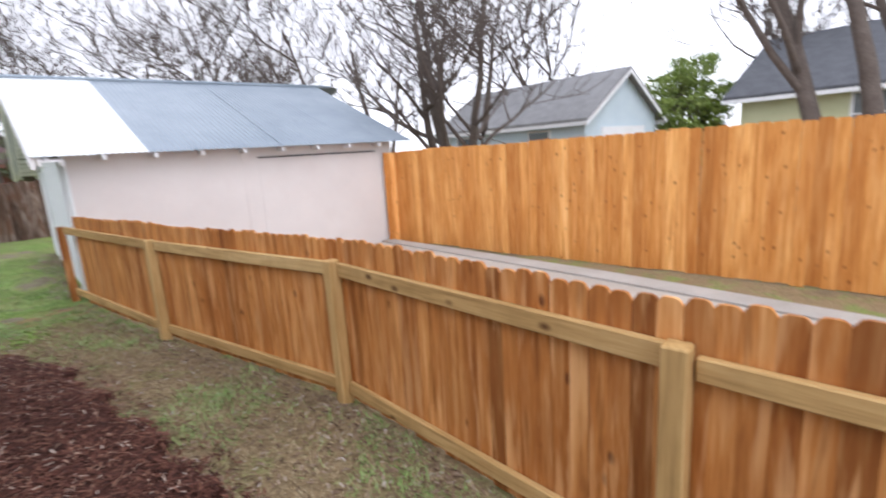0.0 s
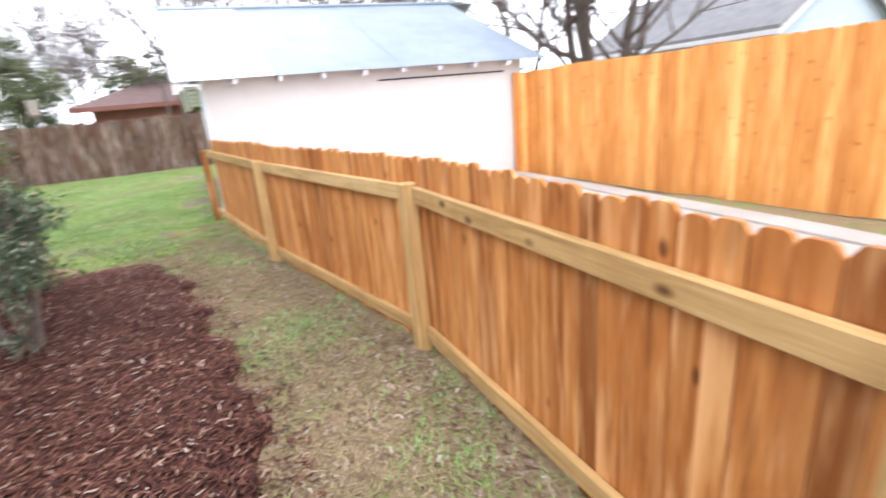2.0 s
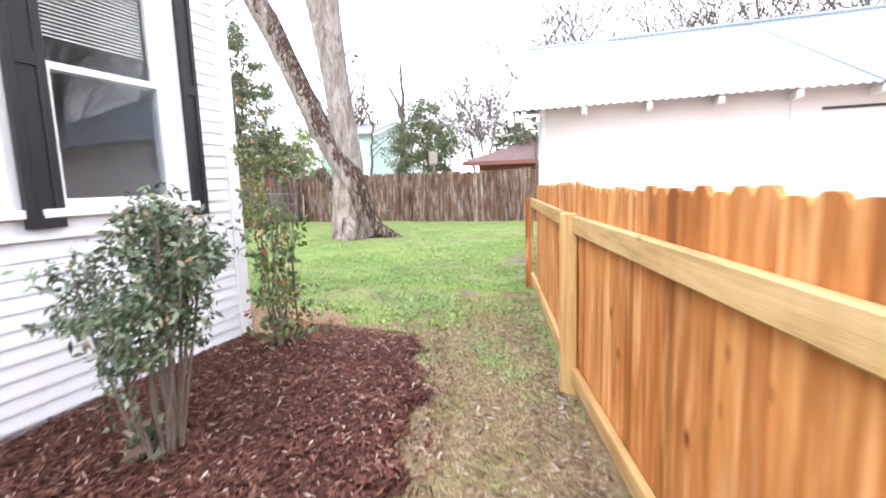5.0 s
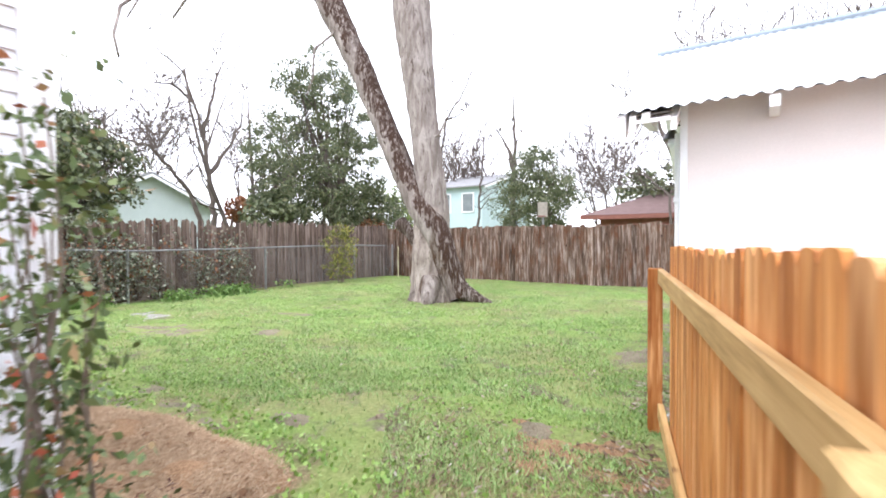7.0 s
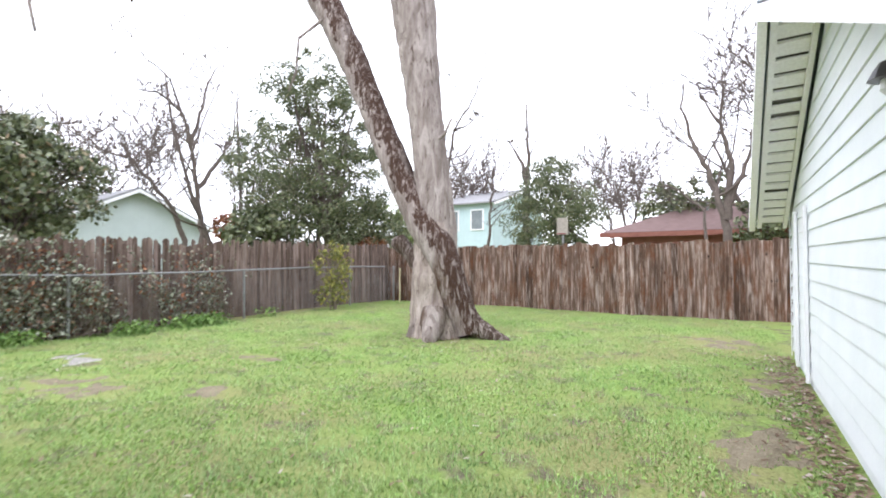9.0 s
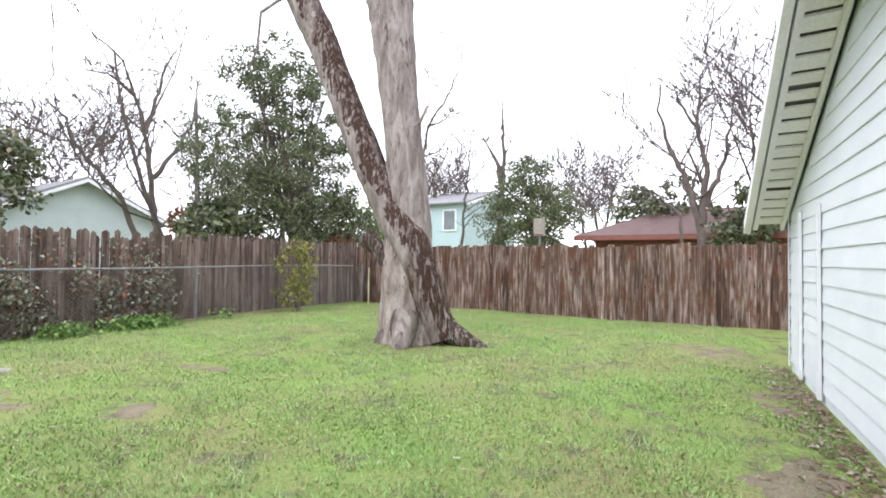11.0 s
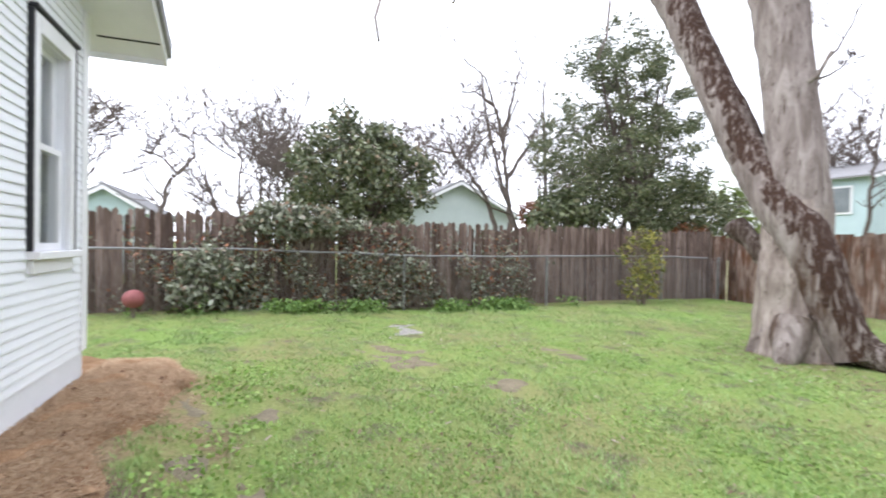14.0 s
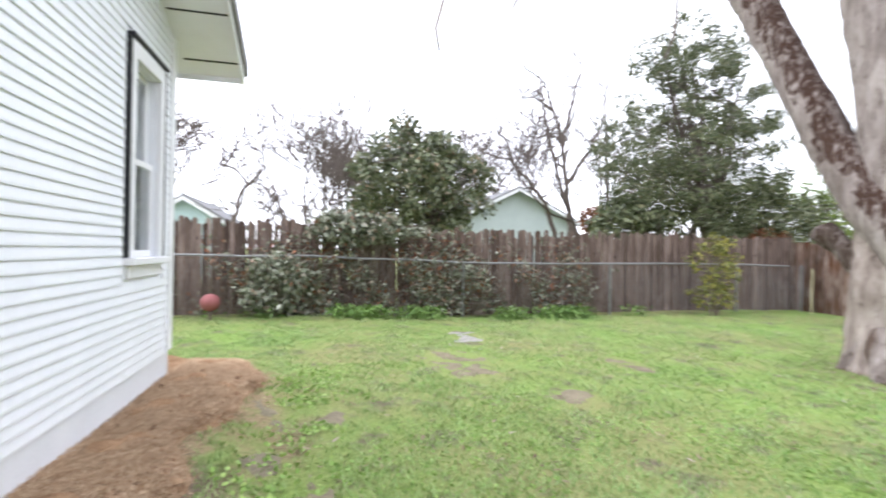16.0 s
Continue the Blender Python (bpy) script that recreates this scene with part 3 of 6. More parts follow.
def run_pickets(parent, a, b, z, mesh_list, pitch, rng, jit=0.006, tilt=0.35, drop=0.012, name="picket", ground=True):
    a, b = Vector((*a, 0)), Vector((*b, 0))
    length = (b - a).length
    yaw = math.degrees(math.atan2(b.y - a.y, b.x - a.x))
    n = max(1, round(length / pitch))
    for i in range(n):
        p = a.lerp(b, (i + 0.5) / n)
        zz = (float(ground_z(p.x, p.y)) if ground else 0) + z
        o = part(name, rng.choice(mesh_list), None, parent)
        o.matrix_basis = pose(p.x + rng.uniform(-jit, jit) * 0.3, p.y + rng.uniform(-jit, jit), zz + rng.uniform(-drop, drop), 0, rng.uniform(-tilt, tilt), yaw)


def bar(name, a, b, z0, z1, t, material, parent, bevel=0.006, label=""):
    """A straight board between two plan points, thickness t across the line."""
    a, b = Vector((*a, 0)), Vector((*b, 0))
    length = (b - a).length
    o = part(name, one_box(-t / 2, 0, z0, t / 2, length, z1, bevel=bevel), material, parent, label)
    o.matrix_basis = pose(a.x, a.y, 0, 0, 0, math.degrees(math.atan2(b.y - a.y, b.x - a.x)) - 90)
    return o


PICKET = [dogear(w, 1.212, 0.017, 0.030, "picket", M_CEDAR) for w in (0.0965, 0.095, 0.098)]
PICKET_TALL = [dogear(w, 1.83, 0.017, 0.028, "tall_picket", M_CEDAR_TALL) for w in (0.140, 0.138, 0.142)]


def off(a, b, d):
    """The line a-b moved d to its right."""
    v = (Vector(b) - Vector(a)).normalized()
    n = Vector((v.y, -v.x)) * d
    return tuple(Vector(a) + n), tuple(Vector(b) + n)


def low_fence():
    rng = random.Random(4)
    f = thing("low_fence", "new orange cedar picket fence with pale treated-pine posts and rails", "fence")
    for (x, y), tall in zip(POSTS, (1.08, 1.085, 1.08, 1.10)):
        g = float(ground_z(x, y))
        o = part("post", one_box(-0.046, -0.046, -0.25, 0.046, 0.046, tall - 0.003, bevel=0.006), M_CEDAR if y > 8 else M_TREATED, f)
        o.matrix_basis = pose(x, y, g, 0, 0, rng.uniform(8, 14))
    for i in range(3):
        a, b = POSTS[i], POSTS[i + 1]
        a2, b2 = off(a, b, 0.030)
        d = (Vector(b2) - Vector(a2)).normalized() * 0.052
        for z0, z1, n in ((0.962, 1.062, "top_rail"), (0.075, 0.170, "bottom_rail")):
            bar(n, tuple(Vector(a2) + d), tuple(Vector(b2) - d), z0, z1, 0.038, M_TREATED_H, f)
        pa, pb = off(a, b, 0.062)
        if i == 2:
            pb = tuple(Vector(pa).lerp(Vector(pb), 0.86))
        run_pickets(f, pa, pb, (0.018, 0.020, 0.034)[i], PICKET, 0.0942, rng, tilt=0.25)
    return f


def gate():
    rng = random.Random(9)
    g = thing("garden_gate", "cedar picket gate with a diagonal treated-pine brace", "gate")
    a, b = POSTS[0], GATE_END
    a2, b2 = off(b, a, 0.030)
    p, q = Vector(a2), Vector(b2)
    st = p if (p - Vector(a)).length < (q - Vector(a)).length else q
    en = q if st is p else p
    w = (en - st).normalized()
    st = st + w * 0.056
    bar("top_rail", tuple(st), tuple(en), 0.945, 1.035, 0.038, M_TREATED_H, g)
    bar("bottom_rail", tuple(st), tuple(en), 0.22, 0.31, 0.038, M_TREATED_H, g)
    length = (en - st).length
    o = part("brace", one_box(-0.019, 0, -0.045, 0.019, math.hypot(length - 0.06, 0.66), 0.045, bevel=0.006), M_TREATED_H, g)
    o.matrix_basis = pose(st.x, st.y, 0.27, 0, 0, math.degrees(math.atan2(w.y, w.x)) - 90) @ pose(0.0, 0.03, 0.01, math.degrees(math.atan2(0.66, length - 0.06)))
    pa, pb = off(b, a, 0.062)
    run_pickets(g, pa, pb, 0.02, PICKET, 0.0915, rng, tilt=0.05, jit=0.001)
    end = part("post", one_box(-0.046, -0.046, -0.25, 0.046, 0.046, 1.08, bevel=0.006), M_TREATED, g)
    end.matrix_basis = pose(en.x + w.x * 0.06 - 0.03, en.y + w.y * 0.06, 0)
    return g


low_fence()
gate()


def tall_fence():
    rng = random.Random(7)
    f = thing("tall_fence", "tall new orange cedar privacy fence with dog-eared boards", "fence")
    run_pickets(f, TALL_A, TALL_B, 0.02, PICKET_TALL, 0.1395, rng, jit=0.005, tilt=0.2)
    a2, b2 = off(TALL_A, TALL_B, -0.035)
    for z in (0.3, 0.95, 1.6):
        bar("rail", a2, b2, z, z + 0.09, 0.038, M_TREATED_H, f)
    a3, b3 = off(TALL_A, TALL_B, -0.10)
    for k in range(6):
        p = Vector(a3).lerp(Vector(b3), k / 5)
        o = part("post", one_box(-0.046, -0.046, -0.2, 0.046, 0.046, 1.8), M_TREATED, f)
        o.matrix_basis = pose(p.x, p.y, 0)
    # the short return to the shed
    run_pickets(f, (6.02 + 0.02, 8.53), (6.30, 8.53), 0.02, PICKET_TALL, 0.1395, rng, jit=0.002, tilt=0.2)
    return f


tall_fence()


def old_fence(name, label, a, b, h, w, material, seed, ragged, pointed, rails_side):
    rng = random.Random(seed)
    f = thing(name, label, "fence")
    meshes = []
    for k in range(7):
        hh, ww = h + rng.uniform(-ragged, ragged), w * rng.uniform(0.9, 1.05)
        if pointed:
            pts = [(-ww / 2, 0), (ww / 2, 0), (ww / 2, hh - ww * 0.5), (rng.uniform(-0.01, 0.01), hh), (-ww / 2, hh - ww * rng.uniform(0.3, 0.6))]
        else:
            pts = [(-ww / 2, 0), (ww / 2, 0), (ww / 2, hh - rng.uniform(0.0, 0.03)), (ww / 2 - 0.03, hh), (-ww / 2 + 0.03, hh - rng.uniform(0, 0.02)), (-ww / 2, hh - rng.uniform(0, 0.03))]
        bm = prism(bmesh.new(), pts, "y", -0.009, 0.009)
        me = bpy.data.meshes.new("old_picket")
        bm.to_mesh(me)
        bm.free()
        me.materials.append(material)
        meshes.append(me)
    run_pickets(f, a, b, -0.02, meshes, w * 0.85, rng, jit=0.012, tilt=0.6, drop=0.03)
    a2, b2 = off(a, b, rails_side)
    g = float(ground_z(*a))
    for z in (0.35, 1.35):
        bar("rail", a2, b2, g + z, g + z + 0.085, 0.038, material, f, 0.0)
    n = int((Vector(b) - Vector(a)).length / 2.4)
    a3, b3 = off(a, b, rails_side * 2.4)
    for k in range(n + 1):
        p = Vector(a3).lerp(Vector(b3), k / n)
        o = part("post", one_box(-0.045, -0.045, -0.2, 0.045, 0.045, h - 0.1), material, f)
        o.matrix_basis = pose(p.x, p.y, g)
    return f


old_fence("back_fence", "weathered grey-brown wooden privacy fence with dark water stains", (-10.36, 18.95), (3.2, 18.95), 1.74, 0.14, M_GREYWOOD, 21, 0.025, False, -0.03)
old_fence("side_fence", "old thin weathered stick fence behind the chain-link rail", (-10.25, -2.0), (-10.25, 18.97), 1.80, 0.095, M_GREYWOOD_W, 22, 0.09, True, -0.03)


def corner_stake():
    st = thing("garden_stake", "thin pale yellow stake in the fence corner", "stake", at=(-9.34, 18.5, float(ground_z(-9.34, 18.5))))
    v, f = [], []
    tube(v, f, [(0, 0, -0.1), (0, 0, 0.5), (0.01, 0, 1.06), (0.01, 0, 1.09)], [0.014, 0.014, 0.013, 0.006], 8)
    part("rod", mesh_from("rod", v, f, M_STAKE), None, st)
    return st


corner_stake()


def chain_link():
    f = thing("chain_link_fence", "low galvanised chain-link fence in front of the old wooden fence", "fence")
    x, ys = -9.85, [-0.15, 3.25, 6.65, 10.05, 13.45, 16.85, 18.8]
    for y in ys:
        vs, fs = [], []
        g = float(ground_z(x, y))
        tube(vs, fs, [(0, 0, -0.1), (0, 0, 1.12), (0, 0, 1.15)], [0.027, 0.027, 0.012], 8)
        o = part("pole", mesh_from("pole", vs, fs, M_PIPE), None, f)
        o.matrix_basis = pose(x, y, g)
    vs, fs = [], []
    tube(vs, fs, [(x, y, float(ground_z(x, y)) + 1.13 + 0.008 * math.sin(y * 3)) for y in np.arange(-2, 18.9, 0.6)], [0.021] * 35, 7)
    part("top_rail", mesh_from("top_rail", vs, fs, M_PIPE), None, f)
    vs, fs = [], []
    z0, pitch = -0.03, 0.07
    for sgn in (1, -1):
        y = -2.0
        while y < 18.8:
            p, q = Vector((x + 0.004 * sgn, y, z0)), Vector((x + 0.004 * sgn, y + sgn * 1.1, z0 + 1.1))
            vs += [p + Vector((0, 0.0018, 0)), p - Vector((0, 0.0018, 0)), q - Vector((0, 0.0018, 0)), q + Vector((0, 0.0018, 0)), p + Vector((0.003, 0, 0)), q + Vector((0.003, 0, 0))]
            k = len(vs) - 6
            fs += [(k, k + 1, k + 2, k + 3), (k, k + 4, k + 5, k + 3), (k + 1, k + 4, k + 5, k + 2)]
            y += pitch
    o = part("wire_mesh", mesh_from("wire_mesh", vs, fs, M_PIPE), None, f)
    tagged(o, kind="stuff")
    return f


chain_link()


# ---- the white house ----
def lap_rows(z0, z1, lap):
    return [(z0 + i * lap, min(z0 + (i + 1) * lap, z1)) for i in range(int(math.ceil((z1 - z0) / lap - 1e-6)))]


def lap_boards(parent, along, at, out, s0, s1, z0, z1, lap, holes, material, name="siding_board", thick=0.016, under=None):
    """Horizontal lapped boards on a wall along 'x' or 'y' at the given place, facing the sign out; holes: (s0, s1, z0, z1)."""
    cache = {}
    for k, (za, zb) in enumerate(lap_rows(z0, z1, lap)):
        cuts = sorted((h[0], h[1]) for h in holes if h[2] < zb - 0.01 and h[3] > za + 0.01)
        segs, s = [], s0
        if under and zb > EAVE:
            s = max(s0, HOUSE_W + (zb - EAVE) / 0.46 + 0.02)
            if s > RIDGE_X:
                continue
        for c0, c1 in cuts:
            if c0 > s:
                segs.append((s, c0))
            s = max(s, c1)
        if s < s1:
            segs.append((s, s1))
        for a, b in segs:
            key = (round(b - a, 3), round(zb - za, 3))
            if key not in cache:
                pts = [(0.0, -0.012), (thick * out, -0.012), (thick * out, 0.0), (0.004 * out, zb - za), (0.0, zb - za)]
                bm = bmesh.new()
                if along == "y":
                    prism(bm, pts, "y", 0, b - a)
                else:
                    prism(bm, [(p[0], p[1]) for p in pts], "x", 0, b - a)
                me = bpy.data.meshes.new(name)
                bm.to_mesh(me)
                bm.free()
                me.materials.append(material)
                cache[key] = me
            o = part(name, cache[key], None, parent)
            o.matrix_basis = pose(at, a, za) if along == "y" else pose(a, at, za)


def wall_with_holes(parent, name, along, a, b, s0, s1, z0, z1, holes, material, split=False):
    """A wall slab from a to b across, with openings right through."""
    bm = bmesh.new()

    def slab(p0, p1, q0, q1):
        if p1 - p0 > 0.002 and q1 - q0 > 0.002:
            if split:
                part(name, one_box(a, p0 + 0.001, q0, b, p1 - 0.001, q1), material, parent)
            elif along == "y":
                box(bm, a, p0, q0, b, p1, q1)
            else:
                box(bm, p0, a, q0, p1, b, q1)
    s = s0
    for h0, h1, k0, k1 in sorted(holes):
        slab(s, h0, z0, z1)
        slab(h0, h1, z0, k0)
        slab(h0, h1, k1, z1)
        s = h1
    slab(s, s1, z0, z1)
    if split:
        bm.free()
        return None
    return part(name, bm, material, parent)


def window(name, along, at, out, s0, s1, z0, z1, blinds, label, shutter=0.0, parent=None):
    """A double-hung window in an opening s0..s1, z0..z1, with casing, sashes, glass, sill, blinds and shutters."""
    w = thing(name, label, "window", kind="structure")

    def bx(d0, d1, a, b, c, d, bev=0.004):
        if along == "y":
            return one_box(at + d0 * out, a, c, at + d1 * out, b, d, bevel=bev)
        return one_box(a, at + d0 * out, c, b, at + d1 * out, d, bevel=bev)
    cw, zm = 0.095 if along == "y" else 0.075, (z0 + z1) / 2
    part("casing", bx(0.019 if along == "y" else 0.0, 0.034, s0 - cw, s0 - 0.001, z0 - 0.0, z1 + 0.11), M_TRIM, w)
    part("casing", bx(0.019 if along == "y" else 0.0, 0.034, s1 + 0.001, s1 + cw, z0 - 0.0, z1 + 0.11), M_TRIM, w)
    part("head_casing", bx(0.019 if along == "y" else 0.0, 0.036, s0 - 0.001, s1 + 0.001, z1 + 0.001, z1 + 0.11), M_TRIM, w)
    part("sill", bx(0.019 if along == "y" else 0.0, 0.075, s0 - cw - 0.03, s1 + cw + 0.03, z0 - 0.048, z0 - 0.002), M_TRIM, w)
    if along == "x":
        for a, b in ((s0 - cw - 0.030, s0 - cw - 0.010), (s1 + cw + 0.010, s1 + cw + 0.030)):
            part("shutter_edge", bx(0.0, 0.036, a, b, z0 - 0.0, z1 + 0.115), M_BLACK, w, "black painted edge strip")
        part("drip_cap", bx(0.0, 0.055, s0 - cw - 0.03, s1 + cw + 0.03, z1 + 0.116, z1 + 0.14), M_BLACK, w)
    part("apron", bx(0.019 if along == "y" else 0.0, 0.030, s0 - cw, s1 + cw, z0 - 0.135, z0 - 0.05), M_TRIM, w)
    for nm, za, zb, d in (("lower_sash", z0 + 0.002, zm + 0.022, -0.035), ("upper_sash", zm - 0.018, z1 - 0.002, -0.075)):
        bm = bmesh.new()
        r = 0.045

        def add(a, b, c, dd):
            if along == "y":
                box(bm, at + (d - 0.016) * out, a, c, at + (d + 0.016) * out, b, dd)
            else:
                box(bm, a, at + (d - 0.016) * out, c, b, at + (d + 0.016) * out, dd)
        add(s0 + 0.003, s0 + r, za, zb)
        add(s1 - r, s1 - 0.003, za, zb)
        add(s0 + r, s1 - r, za, za + r)
        add(s0 + r, s1 - r, zb - 0.04, zb)
        sash = part(nm, bm, M_TRIM, w)
        g = part("pane", bx(d - 0.003, d + 0.003, s0 + r - 0.004, s1 - r + 0.004, za + r - 0.004, zb - 0.036, 0), M_GLASS, sash)
        g.visible_shadow = False
    if blinds:
        bl = bmesh.new()
        n0, n1 = z1 - 0.06 - blinds * (z1 - z0 - 0.1), z1 - 0.06
        box(bl, 0, 0, 0, 0.03 if along == "y" else s1 - s0 - 0.06, s1 - s0 - 0.06 if along == "y" else 0.03, 0.035)
        hb = part("blind_headrail", bl, M_BLIND, w)
        hb.matrix_basis = pose(at - 0.14 * out, s0 + 0.03, n1) if along == "y" else pose(s0 + 0.03, at - 0.14 * out, n1)
        sl = bmesh.new()
        if along == "y":
            prism(sl, [(-0.011, -0.004), (0.0, 0.0012), (0.011, -0.004), (0.0, 0.0022)], "y", 0, s1 - s0 - 0.07)
        else:
            prism(sl, [(-0.011, -0.004), (0.0, 0.0012), (0.011, -0.004), (0.0, 0.0022)], "x", 0, s1 - s0 - 0.07)
        me = bpy.data.meshes.new("blind_slat")
        sl.to_mesh(me)
        sl.free()
        me.materials.append(M_BLIND)
        z = n0
        while z < n1 - 0.01:
            o = part("blind_slat", me, None, w)
            # back-wall slats sit nearly shut, their white standing in for reflected sky
            o.matrix_basis = (pose(at - 0.13 * out, s0 + 0.035, z) @ pose(0, 0, 0, 0, 34)) if along == "y" else (pose(s0 + 0.035, at - 0.13 * out, z) @ pose(0, 0, 0, -62))
            z += 0.0215
    return w


def shutter(at, y0, y1, z0, z1):
    s = thing("shutter", "narrow black painted wooden window shutter", "shutter", "shutters on the side wall", at=(at, y0, z0))
    w, h = y1 - y0, z1 - z0
    part("stile", one_box(0, 0, 0, 0.034, w * 0.24, h, bevel=0.003), M_BLACK, s)
    part("stile", one_box(0, w * 0.76, 0, 0.034, w, h, bevel=0.003), M_BLACK, s)
    for a, b in ((0.0, 0.07), (h / 2 - 0.035, h / 2 + 0.035), (h - 0.07, h)):
        part("rail", one_box(0.001, w * 0.2405, a, 0.033, w * 0.7595, b), M_BLACK, s)
    part("panel", one_box(0.001, w * 0.2405, 0.0702, 0.022, w * 0.7595, h - 0.0702), M_BLACK, s)
    return s


EAVE = 3.00
WIN_A, WIN_B = (3.32, 4.43, 1.20, 2.70), (4.765, 5.50, 1.20, 2.70)
WIN_C = (-4.36, -3.88, 1.225, 2.53)


RIDGE_X = -1.9


def house_roof(x):
    """The underside of the roof above x."""
    rise = 0.46
    top = EAVE + rise * (RIDGE_X - HOUSE_W)
    return EAVE + rise * (x - HOUSE_W) if x < RIDGE_X else top - rise * (x - RIDGE_X)


def white_house():
    h = thing("white_house", "small white house with lapped wooden siding and black shutters", "house")
    y0, x1 = -5.0, HOUSE_W
    big_a, big_b = (WIN_A[0], WIN_A[1], WIN_A[2], WIN_A[3]), WIN_B
    wall_with_holes(h, "side_wall", "y", HOUSE_X - 0.14, HOUSE_X, y0, HOUSE_Y, 0.12, 3.88, [big_a, big_b], M_WHITE)
    wall_with_holes(h, "back_wall", "x", HOUSE_Y - 0.14, HOUSE_Y, x1, HOUSE_X - 0.1405, 0.2, EAVE, [WIN_C], M_WHITE)
    tops = [(HOUSE_W, EAVE + 0.001), (HOUSE_X - 0.1405, EAVE + 0.001), (HOUSE_X - 0.1405, house_roof(HOUSE_X - 0.1405)), (RIDGE_X, house_roof(RIDGE_X)), (HOUSE_W, house_roof(HOUSE_W) + 0.0015)]
    for ya in (HOUSE_Y - 0.14, -5.0):
        part("gable", prism(bmesh.new(), tops, "y", ya, ya + 0.14), M_WHITE, h)
    part("far_wall", one_box(x1, y0, 0.2, x1 + 0.14, HOUSE_Y - 0.141, EAVE), M_WHITE, h)
    part("front_wall", one_box(x1 + 0.141, y0, 0.2, HOUSE_X - 0.141, y0 + 0.14, EAVE), M_WHITE, h)
    part("floor_deck", one_box(x1 + 0.141, y0 + 0.141, 0.2, HOUSE_X - 0.141, HOUSE_Y - 0.141, 0.45), M_ROOM, h)
    part("partition", one_box(x1 + 0.141, 4.645, 0.45, HOUSE_X - 0.141, 4.72, EAVE), M_ROOM, h)
    part("partition", one_box(-3.2, 4.721, 0.45, -3.1, HOUSE_Y - 0.141, EAVE), M_ROOM, h)
    part("ceiling_deck", one_box(x1 + 0.142, y0 + 0.142, EAVE + 0.002, HOUSE_X - 0.142, HOUSE_Y - 0.142, EAVE + 0.05), M_ROOM, h)
    sk = bmesh.new()
    box(sk, x1 + 0.02, y0, -0.3, HOUSE_X - 0.02, HOUSE_Y - 0.02, 0.1195)
    part("skirt", sk, M_SKIRT, h, "painted concrete foundation skirt")
    part("skirt", one_box(x1 + 0.01, HOUSE_Y - 0.0195, -0.3, HOUSE_X - 0.03, HOUSE_Y + 0.003, 0.448), M_SKIRT, h)
    cs = 0.10
    holes = [(a - cs - 0.003, b + cs + 0.003, c - 0.137, d + 0.112) for a, b, c, d in (WIN_A, WIN_B)]
    lap_boards(h, "y", HOUSE_X, 1, y0, HOUSE_Y - 0.09, 0.122, 3.86, 0.083, [(2.95, 5.74, 1.035, 2.92)], M_WHITE)
    wall_with_holes(h, "surround_board", "y", HOUSE_X + 0.0005, HOUSE_X + 0.018, 2.952, 5.738, 1.036, 2.918, [big_a, big_b], M_TRIM, True)
    part("water_table", one_box(HOUSE_X + 0.0185, 2.95, 1.04, HOUSE_X + 0.04, 5.74, 1.07, bevel=0.003), M_TRIM, h)
    a, b, c, d = WIN_C
    lap_boards(h, "x", HOUSE_Y, 1, x1 + 0.09, HOUSE_X - 0.03, 0.4542, 4.0, 0.0612, [(a - cs - 0.033, b + cs + 0.033, c - 0.137, d + 0.142)], M_WHITE, under=True)
    part("corner_board", one_box(HOUSE_X - 0.001, HOUSE_Y - 0.0895, 0.125, HOUSE_X + 0.026, HOUSE_Y + 0.026, 3.80, bevel=0.003), M_TRIM, h)
    part("corner_board", one_box(x1 - 0.02, HOUSE_Y + 0.001, 0.46, x1 + 0.0895, HOUSE_Y + 0.026, EAVE, bevel=0.003), M_TRIM, h)
    # gabled roof: a long slope to the far side, a short one to the side yard
    X0, X1, Y0, Y1 = x1 - 0.34, HOUSE_X + 0.16, y0 - 0.4, HOUSE_Y + 0.50
    west, ridge, east = (X0, house_roof(X0)), (RIDGE_X, house_roof(RIDGE_X)), (X1, house_roof(X1))

    def slab(a, b, lo, hi, name, material, ya, yb, label=""):
        part(name, prism(bmesh.new(), [(a[0], a[1] + lo), (b[0], b[1] + lo), (b[0], b[1] + hi), (a[0], a[1] + hi)], "y", ya, yb), material, h, label)
    for a, b in ((west, ridge), (ridge, east)):
        slab(a, b, 0.002, 0.02, "soffit", M_TRIM, Y0, Y1)
        slab(a, b, 0.021, 0.14, "roof", M_SHINGLE, Y0 - 0.03, Y1 + 0.03, "grey shingle roof slope")
        slab(a, b, -0.05, 0.0205, "rake_board", M_TRIM, Y1 - 0.022, Y1 - 0.001)
    for xj in (X0 + 0.16, X0 + 0.62):
        slab((xj, house_roof(xj)), (xj + 0.012, house_roof(xj + 0.012)), -0.004, 0.0015, "soffit_joint", M_BLACK, HOUSE_Y + 0.03, Y1 - 0.03)
    part("fascia", one_box(X0 - 0.022, Y0, west[1] - 0.04, X0 - 0.001, Y1, west[1] + 0.11), M_TRIM, h)
    return h


white_house()
window("window_1", "y", HOUSE_X, 1, *WIN_A, 1.0, "white double-hung window with lowered horizontal blinds")
window("window_2", "y", HOUSE_X, 1, *WIN_B, 0.36, "white double-hung window with half-raised blinds")
# blinds show in the lower sash; above they replace the sky's reflection
window("window_3", "x", HOUSE_Y, 1, *WIN_C, 1.0, "white double-hung window in the back wall")
for y0, y1 in ((3.02, 3.21), (4.56, 4.745), (5.585, 5.705)):
    shutter(HOUSE_X + 0.034, y0, y1, 1.10, 2.80)


